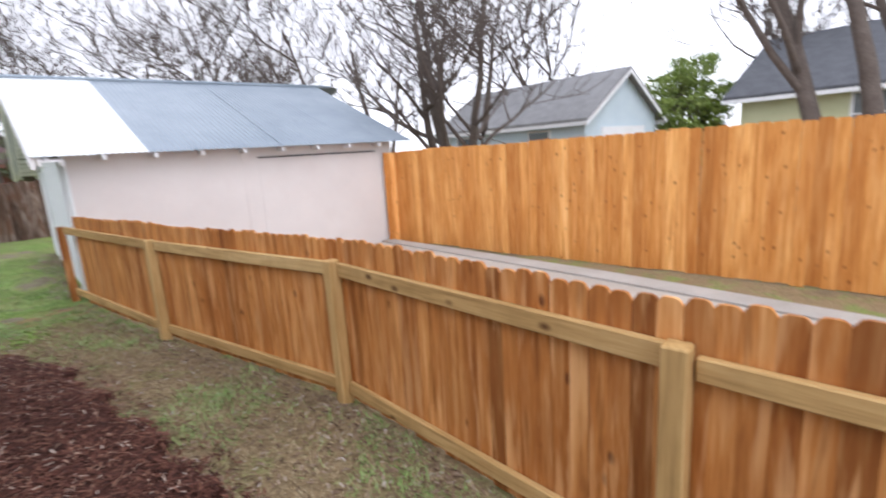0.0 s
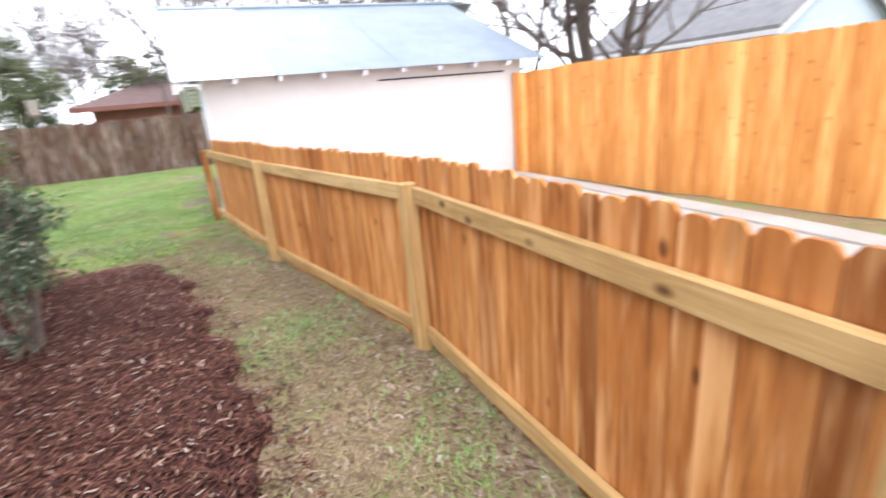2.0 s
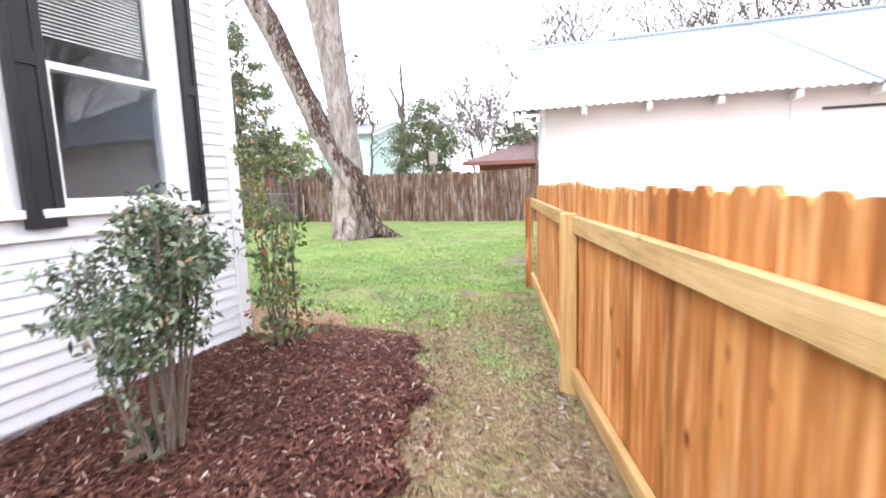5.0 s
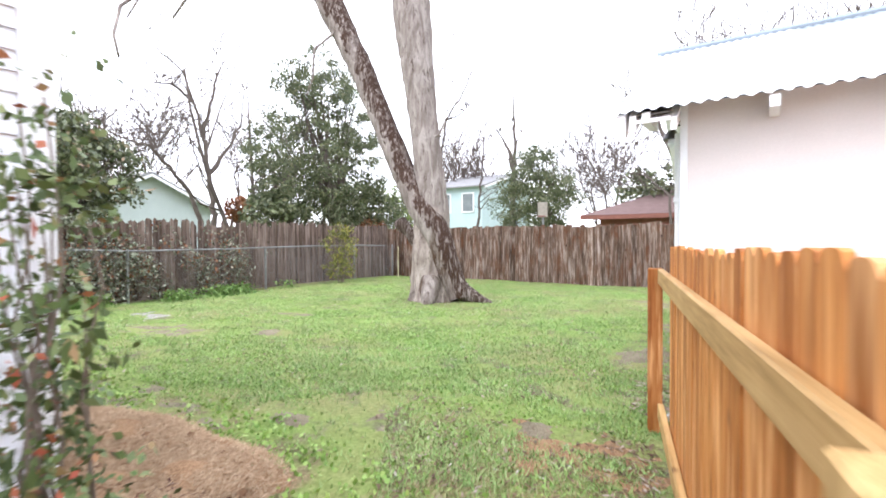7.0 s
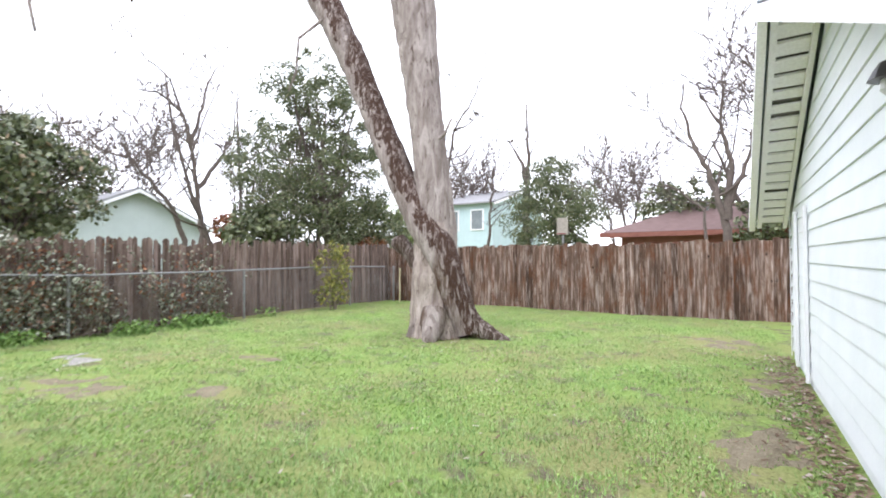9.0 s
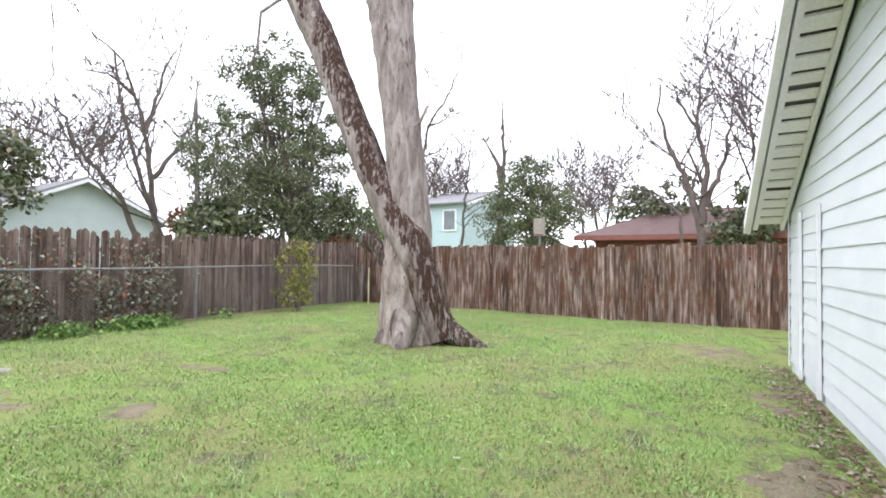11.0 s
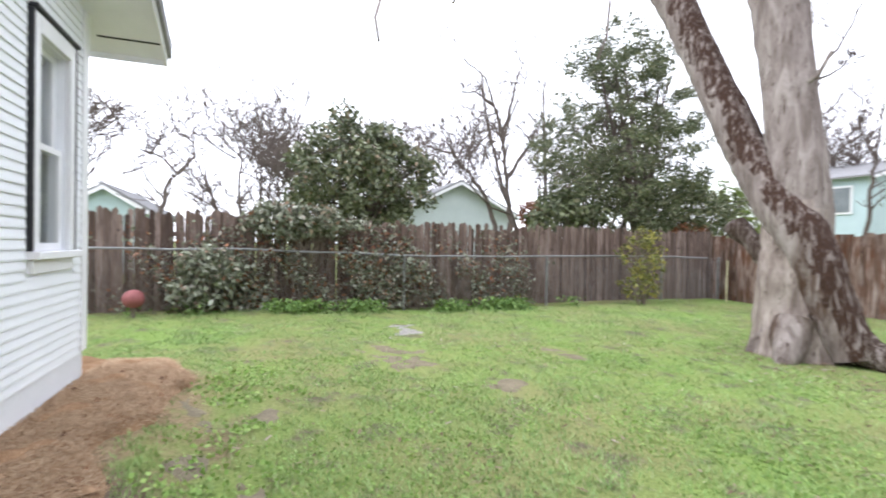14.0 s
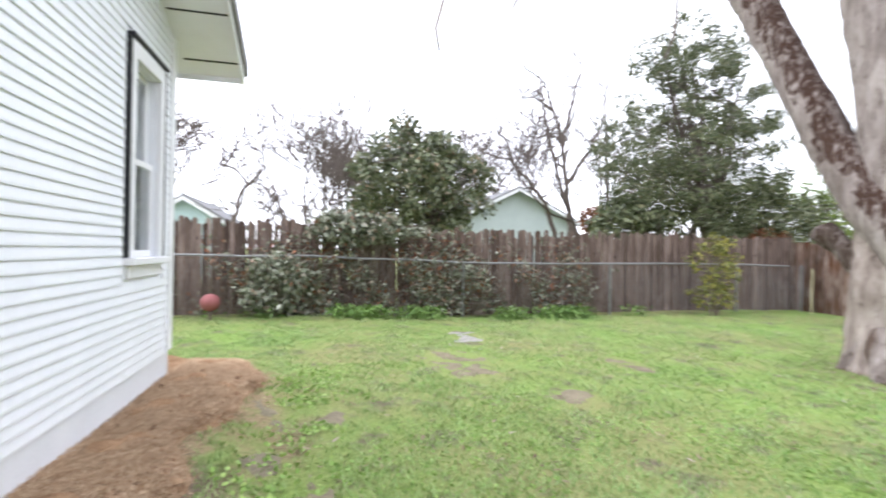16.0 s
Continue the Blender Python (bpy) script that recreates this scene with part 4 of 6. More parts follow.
# ---- the shed ----
SH_A, SH_D, SH_X1, SH_Y0, SH_Y1 = 1.02, 0.60, 6.28, 8.62, 14.95
RIDGE_Y, RIDGE_Z = 11.75, 3.50
EDGE_F, EDGE_B = 8.34, 15.2
FRONT_Z, BACK_Z = 2.02, 1.84


def shed_x(y):
    return SH_A + (SH_D - SH_A) * (y - SH_Y0) / (SH_Y1 - SH_Y0)


def roof_z(y):
    if y < RIDGE_Y:
        return FRONT_Z + (RIDGE_Z - FRONT_Z) * (y - EDGE_F) / (RIDGE_Y - EDGE_F)
    return BACK_Z + (RIDGE_Z - BACK_Z) * (EDGE_B - y) / (EDGE_B - RIDGE_Y)


def overhang(y):
    """How far the roof stands out over the end wall."""
    return 0.37 + 0.12 * min(1.0, max(0.0, (y - EDGE_F) / 3.4))


def tin_slope(ya, yb, x_of, x1, seed):
    """One slope of corrugated sheets, laid from ya (eave) to yb (ridge); a list of sheets."""
    out, rng = [], random.Random(seed)
    width, x = 0.66, 0.0
    total = x1 - x_of(ya)
    k = 0
    while x < total - 0.05:
        w = min(width, total - x)
        n = max(4, int(w / 0.02))
        v, f = [], []
        lift = 0.004 * (k % 2)
        for j in range(9):
            y = ya + (yb - ya) * j / 8
            jag = rng.uniform(-0.012, 0.012) if j == 0 else 0
            for i in range(n + 1):
                u = x + (w + 0.03) * i / n
                xx = x_of(y) + u
                z = roof_z(y) + 0.010 * math.sin(2 * math.pi * u / 0.08) + lift
                v.append((xx, y + jag, z))
        for j in range(8):
            for i in range(n):
                a = j * (n + 1) + i
                f.append((a, a + 1, a + n + 2, a + n + 1))
        me = mesh_from("tin_sheet", v, f, M_TIN_NEW if x_of(ya) + x < 1.6 and ya < yb else M_TIN)
        for p in me.polygons:
            p.use_smooth = True
        out.append(me)
        x += width
        k += 1
    return out


def shed():
    s = thing("shed", "cream and white garage shed with a corrugated galvanised roof", "shed")
    zt = roof_z(SH_Y0) - 0.05
    part("front_wall", one_box(SH_A, SH_Y0, -0.1, SH_X1, SH_Y0 + 0.1, zt), M_CREAM, s, "plain cream painted front wall")
    part("cover_strip", one_box(3.36, SH_Y0 - 0.013, 0.0, 3.40, SH_Y0 - 0.0005, zt - 0.03), M_CREAM, s)
    part("door_track", one_box(3.62, SH_Y0 - 0.018, 1.845, 5.9, SH_Y0 - 0.0005, 1.868), M_BLACK, s, "thin dark door track")
    part("wall_panel", one_box(3.62, SH_Y0 - 0.010, 0.0, 6.24, SH_Y0 - 0.0005, 1.83), M_CREAM, s)
    # end wall toward the lawn
    ys = (SH_Y0 + 0.101, RIDGE_Y, SH_Y1)
    bm = bmesh.new()
    lo, hi = [], []
    ring = [(y, -0.1) for y in ys] + [(y, roof_z(y) - 0.06) for y in ys[::-1]]
    for y, z in ring:
        lo.append(bm.verts.new((shed_x(y), y, z)))
        hi.append(bm.verts.new((shed_x(y) + 0.1, y, z)))
    bm.faces.new(lo)
    bm.faces.new(hi[::-1])
    for i in range(len(ring)):
        bm.faces.new((lo[i], hi[i], hi[(i + 1) % len(ring)], lo[(i + 1) % len(ring)]))
    bmesh.ops.recalc_face_normals(bm, faces=bm.faces[:])
    part("end_wall", bm, M_SHEDSIDE, s)
    part("far_end_wall", prism(bmesh.new(), [(y, z) for y, z in [(ys[0], -0.1), (SH_Y1, -0.1), (SH_Y1, roof_z(SH_Y1) - 0.06), (RIDGE_Y, roof_z(RIDGE_Y) - 0.06), (ys[0], roof_z(ys[0]) - 0.06)]], "x", SH_X1 - 0.1, SH_X1), M_SHEDSIDE, s)
    part("back_wall", one_box(SH_D + 0.11, SH_Y1 - 0.1, -0.1, SH_X1 - 0.101, SH_Y1, roof_z(SH_Y1) - 0.06), M_SHEDSIDE, s)
    # wide lapped boards on the end wall
    z, lap = 0.06, 0.172
    while z < RIDGE_Z - 0.1:
        zt2 = z + lap
        ya, yb = SH_Y0, SH_Y1
        for q in np.arange(SH_Y0, RIDGE_Y, 0.02):
            if roof_z(q) - 0.07 > min(zt2, RIDGE_Z - 0.1):
                ya = q
                break
        for q in np.arange(SH_Y1, RIDGE_Y, -0.02):
            if roof_z(q) - 0.07 > min(zt2, RIDGE_Z - 0.1):
                yb = q
                break
        if yb - ya > 0.2:
            bm = bmesh.new()
            vs = []
            for y in (ya, yb):
                x = shed_x(y)
                vs.append([bm.verts.new(p) for p in ((x - 0.001, y, z - 0.012), (x - 0.02, y, z - 0.012), (x - 0.02, y, z), (x - 0.005, y, zt2), (x - 0.001, y, zt2))])
            for i in range(5):
                j = (i + 1) % 5
                bm.faces.new((vs[0][i], vs[1][i], vs[1][j], vs[0][j]))
            bm.faces.new(vs[0][::-1])
            bm.faces.new(vs[1])
            bmesh.ops.recalc_face_normals(bm, faces=bm.faces[:])
            part("siding_board", bm, M_SHEDSIDE, s)
        z = zt2
    part("corner_board", one_box(SH_A - 0.03, SH_Y0 - 0.012, -0.02, SH_A + 0.012, SH_Y0 - 0.0005, zt, bevel=0.002), M_SHEDSIDE, s)
    part("corner_board", one_box(SH_D - 0.03, SH_Y1 - 0.06, -0.02, SH_D - 0.0215, SH_Y1 + 0.03, roof_z(SH_Y1) - 0.06), M_SHEDSIDE, s)
    for y in (13.25, 14.15):
        part("door_casing", one_box(shed_x(y) - 0.055, y - 0.05, -0.02, shed_x(y) - 0.0215, y + 0.05, 1.86, bevel=0.003), M_TRIM, s)
    # roof
    def xl(y):
        return shed_x(y) - overhang(y)
    for a, b, sd in ((EDGE_F, RIDGE_Y, 1), (EDGE_B, RIDGE_Y, 2)):
        for me in tin_slope(a, b, xl, SH_X1 + 0.34, sd):
            part("tin_sheet", me, None, s)
    vs, fs = [], []
    tube(vs, fs, [(xl(RIDGE_Y), RIDGE_Y, RIDGE_Z + 0.005), (SH_X1 + 0.34, RIDGE_Y, RIDGE_Z + 0.005)], [0.05, 0.05], 8)
    part("ridge_cap", mesh_from("ridge_cap", vs, fs, M_TIN), None, s)
    # boarded rake soffit with gaps, fascia boards, rafter tails
    def slope_box(ya, yb, xs0, xs1, d0, d1, name, material, label=""):
        bm = bmesh.new()
        xs = (xs0, xs1)
        vv = []
        for y in (ya, yb):
            x = shed_x(y)
            wide = overhang(y) / 0.36
            xa, xb = xs[0] * wide, xs[1] * wide
            vv += [bm.verts.new((x + xa, y, roof_z(y) - d0)), bm.verts.new((x + xb, y, roof_z(y) - d0)), bm.verts.new((x + xb, y, roof_z(y) - d1)), bm.verts.new((x + xa, y, roof_z(y) - d1))]
        for ff in ((0, 1, 2, 3), (7, 6, 5, 4), (0, 4, 5, 1), (1, 5, 6, 2), (2, 6, 7, 3), (3, 7, 4, 0)):
            bm.faces.new([vv[i] for i in ff])
        bmesh.ops.recalc_face_normals(bm, faces=bm.faces[:])
        return part(name, bm, material, s, label)
    for ya, yb in ((EDGE_F + 0.02, RIDGE_Y - 0.001), (RIDGE_Y + 0.001, EDGE_B - 0.02)):
        slope_box(ya, yb, -0.36, -0.305, 0.02, 0.17, "fascia", M_SOFFIT, "pale green rake fascia board")
        slope_box(ya, yb, -0.285, -0.245, 0.03, 0.13, "fascia", M_SOFFIT)
        slope_box(ya, yb, -0.06, -0.03, 0.07, 0.14, "frieze_board", M_SOFFIT)
        # dark sheet above the boards; its colour stands in for shade in the gaps
        slope_box(ya, yb, -0.244, -0.061, 0.03, 0.036, "gap_shade_deck", M_GAP_SHADE)
        n = int(abs(yb - ya) / 0.185)
        rng = random.Random(3)
        for k in range(n):
            a = ya + (yb - ya) * k / n
            gap = 0.050 if rng.random() < 0.8 else 0.085
            b = ya + (yb - ya) * (k + 1) / n - gap
            slope_box(a, b, -0.244, -0.061, 0.055 + 0.008 * rng.random(), 0.08, "soffit_board", M_SOFFIT)
    for k in range(9):
        x = 1.46 - 0.62 + k * 0.63
        part("rafter_tail", one_box(x - 0.024, EDGE_F + 0.012, FRONT_Z - 0.075, x + 0.024, SH_Y0 - 0.013, FRONT_Z - 0.013), M_TRIM, s, "white painted rafter end")
    return s


shed()


def downspout():
    d = thing("downspout", "thin white drain pipe at the shed corner", "pipe", at=(0.955, 8.80, 0))
    v, f = [], []
    tube(v, f, [(0, 0, 1.95), (0, 0, 0.95), (0.0, 0.0, 0.25), (-0.03, 0.03, 0.08), (-0.10, 0.08, 0.0)], [0.022] * 5, 8)
    part("pipe", mesh_from("pipe", v, f, M_TRIM), None, d)
    for z in (0.45, 1.5):
        part("bracket", one_box(-0.026, -0.026, z, 0.03, 0.026, z + 0.03), M_TRIM, d)
    return d


downspout()


def shed_lamp():
    y = 9.48
    x = shed_x(y)
    l = thing("wall_lamp", "dark bronze barn lamp with a white bulb on the shed wall", "lamp", at=(x - 0.02, y, 2.10))
    vs, fs = [], []
    tube(vs, fs, [(0, 0, 0), (-0.05, 0, 0.05), (-0.11, 0, 0.045), (-0.13, 0, 0.0)], [0.011] * 4, 7)
    part("arm", mesh_from("arm", vs, fs, M_LAMP), None, l)
    vs, fs = [], []
    tube(vs, fs, [(-0.13, 0, 0.01), (-0.13, 0, -0.02), (-0.13, 0, -0.06)], [0.03, 0.05, 0.07], 14)
    part("shade", mesh_from("shade", vs, fs, M_LAMP), None, l)
    vs, fs = [], []
    tube(vs, fs, [(-0.13, 0, -0.05), (-0.13, 0, -0.10), (-0.13, 0, -0.125)], [0.025, 0.032, 0.01], 10)
    part("bulb", mesh_from("bulb", vs, fs, M_TRIM), None, l, "unlit white bulb")
    return l


shed_lamp()


# ---- trees ----
def grow(rng, base, heading, length, radius, level, out, bend=0.25, kids=(3, 5), spread=0.75, up=0.25, least=0.006, seg=5):
    """Adds a limb and its side branches to out, a list of (path, radii, level)."""
    p, d = Vector(base), Vector(heading).normalized()
    path, radii = [p.copy()], [radius]
    for i in range(seg):
        d = (d + Vector((rng.uniform(-bend, bend), rng.uniform(-bend, bend), rng.uniform(-bend, bend) + up * 0.25))).normalized()
        p = p + d * length / seg
        path.append(p.copy())
        radii.append(max(least, radius * (1 - 0.72 * (i + 1) / seg)))
    out.append((path, radii, level))
    if level <= 0:
        return
    for _ in range(rng.randint(*kids)):
        k = rng.uniform(0.3, 1.0) * seg
        i = min(int(k), seg - 1)
        b = path[i].lerp(path[i + 1], k - i)
        side = Vector((rng.uniform(-1, 1), rng.uniform(-1, 1), rng.uniform(-0.35, 0.75))).normalized()
        h = ((path[i + 1] - path[i]).normalized() * (1 - spread * 0.6) + side * spread).normalized()
        grow(rng, b, h, length * rng.uniform(0.45, 0.72), max(least, radii[i] * rng.uniform(0.42, 0.62)), level - 1, out, bend * 1.15, kids, spread, up, least, max(3, seg - 1))


def limbs_mesh(name, limbs, material, pick, sides=(8, 6, 5, 4, 3)):
    v, f = [], []
    top = max(l for _, _, l in limbs)
    for path, radii, l in limbs:
        if pick(l, top):
            tube(v, f, path, radii, sides[min(top - l, len(sides) - 1)])
    me = mesh_from(name, v, f, material)
    for p in me.polygons:
        p.use_smooth = True
    return me


def bare_tree(at, height, radius, seed, label, heads=None, levels=4, kids=(3, 5), spread=0.75, material=M_BARK_FAR, least=0.008, group="bare trees beyond the fences"):
    rng = random.Random(seed)
    t = thing("bare_tree", label, "tree", group, at=(at[0], at[1], -0.08))
    limbs = []
    for h in heads or [(0.05, 0.0, 1)]:
        grow(rng, (0, 0, -0.1), h, height * rng.uniform(0.85, 1.05), radius, levels, limbs, 0.16, kids, spread, 0.5, least, 6)
    part("trunk", limbs_mesh("trunk", limbs, material, lambda l, top: l == top), None, t)
    tagged(part("crown", limbs_mesh("crown", limbs, material, lambda l, top: l < top), None, t), kind="stuff")
    return t


def leaf_cloud(name, centres, radii, per, size, material, seed, width=0.32):
    rng = np.random.default_rng(seed)
    pts = []
    for c, r in zip(centres, radii):
        d = rng.normal(0, 1, (per, 3))
        d /= np.linalg.norm(d, axis=1)[:, None]
        pts.append(np.array(c) + d * (r * rng.uniform(0.25, 1.0, per) ** 0.6)[:, None] * np.array([1, 1, 0.7]))
    return scatter(name, np.concatenate(pts), size, 1, material, rng, "leaf", width=width)


def leafy_tree(name, label, at, crown_c, crown_r, clumps, per, size, leaf, seed, trunk_r=0.14, stems=1, clump_r=0.5, bark=M_BARK_FAR, hollow=0.35, taper=0.0):
    """A tree or shrub: stems, limbs that reach into the crown, and clumps of leaves with gaps."""
    rng = random.Random(seed)
    t = thing(name, label, "tree" if "tree" in name else "bush", at=(at[0], at[1], float(ground_z(*at))))
    cz = Vector(crown_c)
    cents, rad = [], []
    while len(cents) < clumps:
        q = Vector((rng.uniform(-1, 1), rng.uniform(-1, 1), rng.uniform(-1, 1)))
        if hollow < q.length < 1:
            k = 1 - taper * max(0, q.z)
            cents.append(cz + Vector((q.x * crown_r[0] * k, q.y * crown_r[1] * k, q.z * crown_r[2])) * rng.uniform(0.85, 1.08))
            rad.append(clump_r * rng.uniform(0.5, 1.25))
    v, f = [], []
    tops = []
    for s in range(stems):
        a = rng.uniform(0, 6.28)
        sp = 0.06 * (stems > 1)
        base = Vector((math.cos(a) * sp, math.sin(a) * sp, -0.1))
        top = cz + Vector((math.cos(a) * crown_r[0] * 0.35 * (stems > 1), math.sin(a) * crown_r[1] * 0.35 * (stems > 1), crown_r[2] * 0.55))
        path = [base.lerp(top, k / 7) + Vector((rng.uniform(-1, 1), rng.uniform(-1, 1), 0)) * 0.03 * top.z * (0 < k) for k in range(8)]
        tube(v, f, path, [trunk_r * (1 - 0.11 * k) for k in range(8)], 8)
        tops.append(path)
    part("trunk", mesh_from("trunk", v, f, bark), None, t)
    v, f = [], []
    for c in cents[:: max(1, len(cents) // 60)]:
        path = rng.choice(tops)
        b = path[rng.randint(2, 6)]
        m = b.lerp(c, 0.5) + Vector((rng.uniform(-1, 1), rng.uniform(-1, 1), rng.uniform(-0.2, 1))) * 0.12 * (c - b).length
        tube(v, f, [b, m, c], [trunk_r * 0.28, trunk_r * 0.18, trunk_r * 0.07], 5)
    tagged(part("limb_frame", mesh_from("limb_frame", v, f, bark), None, t), kind="stuff")
    tagged(part("crown", leaf_cloud("crown", cents, rad, per, size, leaf, seed), None, t), kind="stuff")
    return t


def big_tree():
    rng = random.Random(12)
    t = thing("pecan_tree", "large forked pecan tree with flaking grey-brown bark", "tree")
    def stem(name, keys, sides=22, rough=0.055, bark=M_BARK, strip=None, reach=0.15, second=None, below=99.0):
        ps, rs = [], []
        for (p, r), (q, s) in zip(keys, keys[1:]):
            n = max(2, int((Vector(q) - Vector(p)).length / 0.11))
            for k in range(n):
                u = k / n
                ps.append(Vector(p).lerp(Vector(q), u) + Vector((rng.uniform(-1, 1), rng.uniform(-1, 1), 0)) * 0.010)
                rs.append(r + (s - r) * u)
        ps.append(Vector(keys[-1][0]))
        rs.append(keys[-1][1])
        v, f = [], []
        tube(v, f, ps, rs, sides)
        for i, q in enumerate(v):
            c = ps[min(i // sides, len(ps) - 1)]
            d = q - c
            k = noise.noise(Vector((q.x * 2.6, q.y * 2.6, q.z * 1.1))) * 0.10 + noise.noise(Vector((q.x * 9, q.y * 9, q.z * 3.2))) * rough + noise.noise(Vector((q.x * 24, q.y * 24, q.z * 6))) * rough * 0.5
            v[i] = c + d * (1 + k)
        me = mesh_from(name, v, f, bark)
        if strip:
            # a long strip down one side where the bark has come away
            me.materials.append(second or M_BARK_BARE)
            way = Vector(strip).normalized()
            for p in me.polygons:
                c = p.center
                if p.normal.dot(way) + 0.55 * noise.noise(Vector((c.x * 5, c.y * 5, c.z * 1.3))) + 0.25 * noise.noise(Vector((c.x * 15, c.y * 15, c.z * 5))) > reach and c.z < below + 0.3 * noise.noise(c * 3):
                    p.material_index = 1
        for p in me.polygons:
            p.use_smooth = True
        return part(name, me, None, t)
    y = 13.9
    stem("trunk", [((-4.58, y, -0.25), 0.58), ((-4.60, y, 0.1), 0.50), ((-4.63, y, 0.55), 0.45), ((-4.63, y, 1.1), 0.42), ((-4.62, y, 1.8), 0.375), ((-4.67, y, 2.7), 0.325), ((-4.78, y, 3.6), 0.315), ((-4.92, y, 4.6), 0.335), ((-5.12, y, 6.2), 0.42), ((-5.3, y, 8.6), 0.32)], 40, strip=(-0.35, -0.9, 0), reach=-0.05, second=M_BARK_PALE, below=1.9)
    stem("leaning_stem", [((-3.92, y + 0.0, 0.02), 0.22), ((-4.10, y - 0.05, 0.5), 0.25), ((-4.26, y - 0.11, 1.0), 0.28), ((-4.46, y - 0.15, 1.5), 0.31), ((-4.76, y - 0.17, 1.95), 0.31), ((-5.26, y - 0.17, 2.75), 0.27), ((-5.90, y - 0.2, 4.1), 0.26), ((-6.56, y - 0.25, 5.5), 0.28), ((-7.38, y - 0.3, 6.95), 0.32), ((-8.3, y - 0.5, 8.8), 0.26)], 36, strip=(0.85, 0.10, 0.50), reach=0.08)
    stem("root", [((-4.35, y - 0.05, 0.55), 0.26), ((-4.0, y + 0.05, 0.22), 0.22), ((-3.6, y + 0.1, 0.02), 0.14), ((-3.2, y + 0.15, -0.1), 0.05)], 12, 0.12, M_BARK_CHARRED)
    stem("root", [((-4.6, y - 0.2, 0.45), 0.24), ((-4.75, y - 0.3, 0.1), 0.18), ((-4.9, y - 0.4, -0.15), 0.12)], 12, 0.12)
    stem("root", [((-4.45, y - 0.3, 0.4), 0.24), ((-4.35, y - 0.5, 0.08), 0.18), ((-4.3, y - 0.7, -0.15), 0.1)], 12, 0.12)
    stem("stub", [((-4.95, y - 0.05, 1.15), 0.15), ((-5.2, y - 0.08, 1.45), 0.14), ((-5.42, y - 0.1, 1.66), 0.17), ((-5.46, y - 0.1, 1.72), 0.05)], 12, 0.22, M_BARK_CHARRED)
    limbs = []
    for b, h, ln, r in (((-5.25, y, 8.0), (0.5, 0.1, 0.9), 5.0, 0.16), ((-5.3, y, 8.4), (-0.2, -0.7, 0.8), 5.0, 0.16), ((-8.2, y - 0.5, 8.6), (-0.6, 0.2, 0.8), 4.5, 0.14), ((-8.2, y - 0.5, 8.6), (0.1, -0.8, 0.5), 4.5, 0.14)):
        grow(rng, b, h, ln, r, 3, limbs, 0.25, (3, 4), 0.8, 0.1, 0.007, 6)
    for pts in ([(-8.2, 13.4, 8.5), (-7.9, 11.6, 7.6), (-7.4, 10.0, 6.4), (-7.25, 9.3, 5.5), (-7.2, 9.0, 4.9)], [(-7.25, 9.3, 5.5), (-7.3, 8.95, 5.1), (-7.2, 8.8, 4.55), (-7.15, 8.85, 4.2)], [(-7.4, 10.0, 6.4), (-6.9, 9.5, 5.9), (-6.8, 9.3, 5.5)],
                [(-7.9, 11.6, 7.6), (-9.0, 11.0, 6.6), (-9.3, 10.8, 6.1)], [(-6.9, 13.5, 6.3), (-7.3, 13.0, 5.7), (-7.25, 12.9, 5.0), (-7.35, 12.8, 4.6)], [(-4.95, 13.9, 3.3), (-4.35, 13.8, 3.5), (-4.2, 13.8, 3.75)]):
        limbs.append((pts, [0.035 - 0.005 * i for i in range(len(pts))], 1))
    tagged(part("crown", limbs_mesh("crown", limbs, M_BARK, lambda l, top: True), None, t), kind="stuff")
    return t


big_tree()

def limbed_tree(label, limbs, seed, twigs=9, twig_len=0.32, levels=2, least=0.010, group="bare trees beyond the fences"):
    """A bare tree by its main limbs, each (radius at the foot, points); side branches and twigs grow from them."""
    rng = random.Random(seed)
    x, y, _ = limbs[0][1][0]
    t = thing("bare_tree", label, "tree", group, at=(x, y, -0.08))
    base, out = Vector((x, y, -0.08)), []
    for k, (r, pts) in enumerate(limbs):
        ps = [Vector(p) - base for p in pts]
        if k == 0:
            ps.insert(0, Vector((0, 0, -0.1)))
        path, radii = [], []
        for p, q in zip(ps, ps[1:]):
            m = max(2, int((q - p).length / 0.3))
            for i in range(m):
                w = Vector((rng.uniform(-1, 1), rng.uniform(-1, 1), rng.uniform(-1, 1))) * min(0.06, r * 0.6) * (i > 0)
                path.append(p.lerp(q, i / m) + w)
        path.append(ps[-1])
        n = len(path)
        radii = [max(least, r * (1 - 0.86 * (i / (n - 1)) ** 0.8)) for i in range(n)]
        out.append((path, radii, levels + 1))
        total = sum((b - a).length for a, b in zip(path, path[1:]))
        for _ in range(twigs):
            i = min(n - 2, int(rng.uniform(0.35, 1.0) * n))
            side = Vector((rng.uniform(-1, 1), rng.uniform(-1, 1), rng.uniform(-0.3, 0.9))).normalized()
            h = (path[i + 1] - path[i]).normalized() * 0.6 + side
            grow(rng, path[i], h, total * twig_len * rng.uniform(0.5, 1.1), max(least, radii[i] * 0.5), levels - 1, out, 0.28, (2, 4), 0.75, 0.25, least, 5)
    part("trunk", limbs_mesh("trunk", out, M_BARK_FAR, lambda l, top: l == top), None, t)
    tagged(part("crown", limbs_mesh("crown", out, M_BARK_FAR, lambda l, top: l < top), None, t), kind="stuff")
    return t


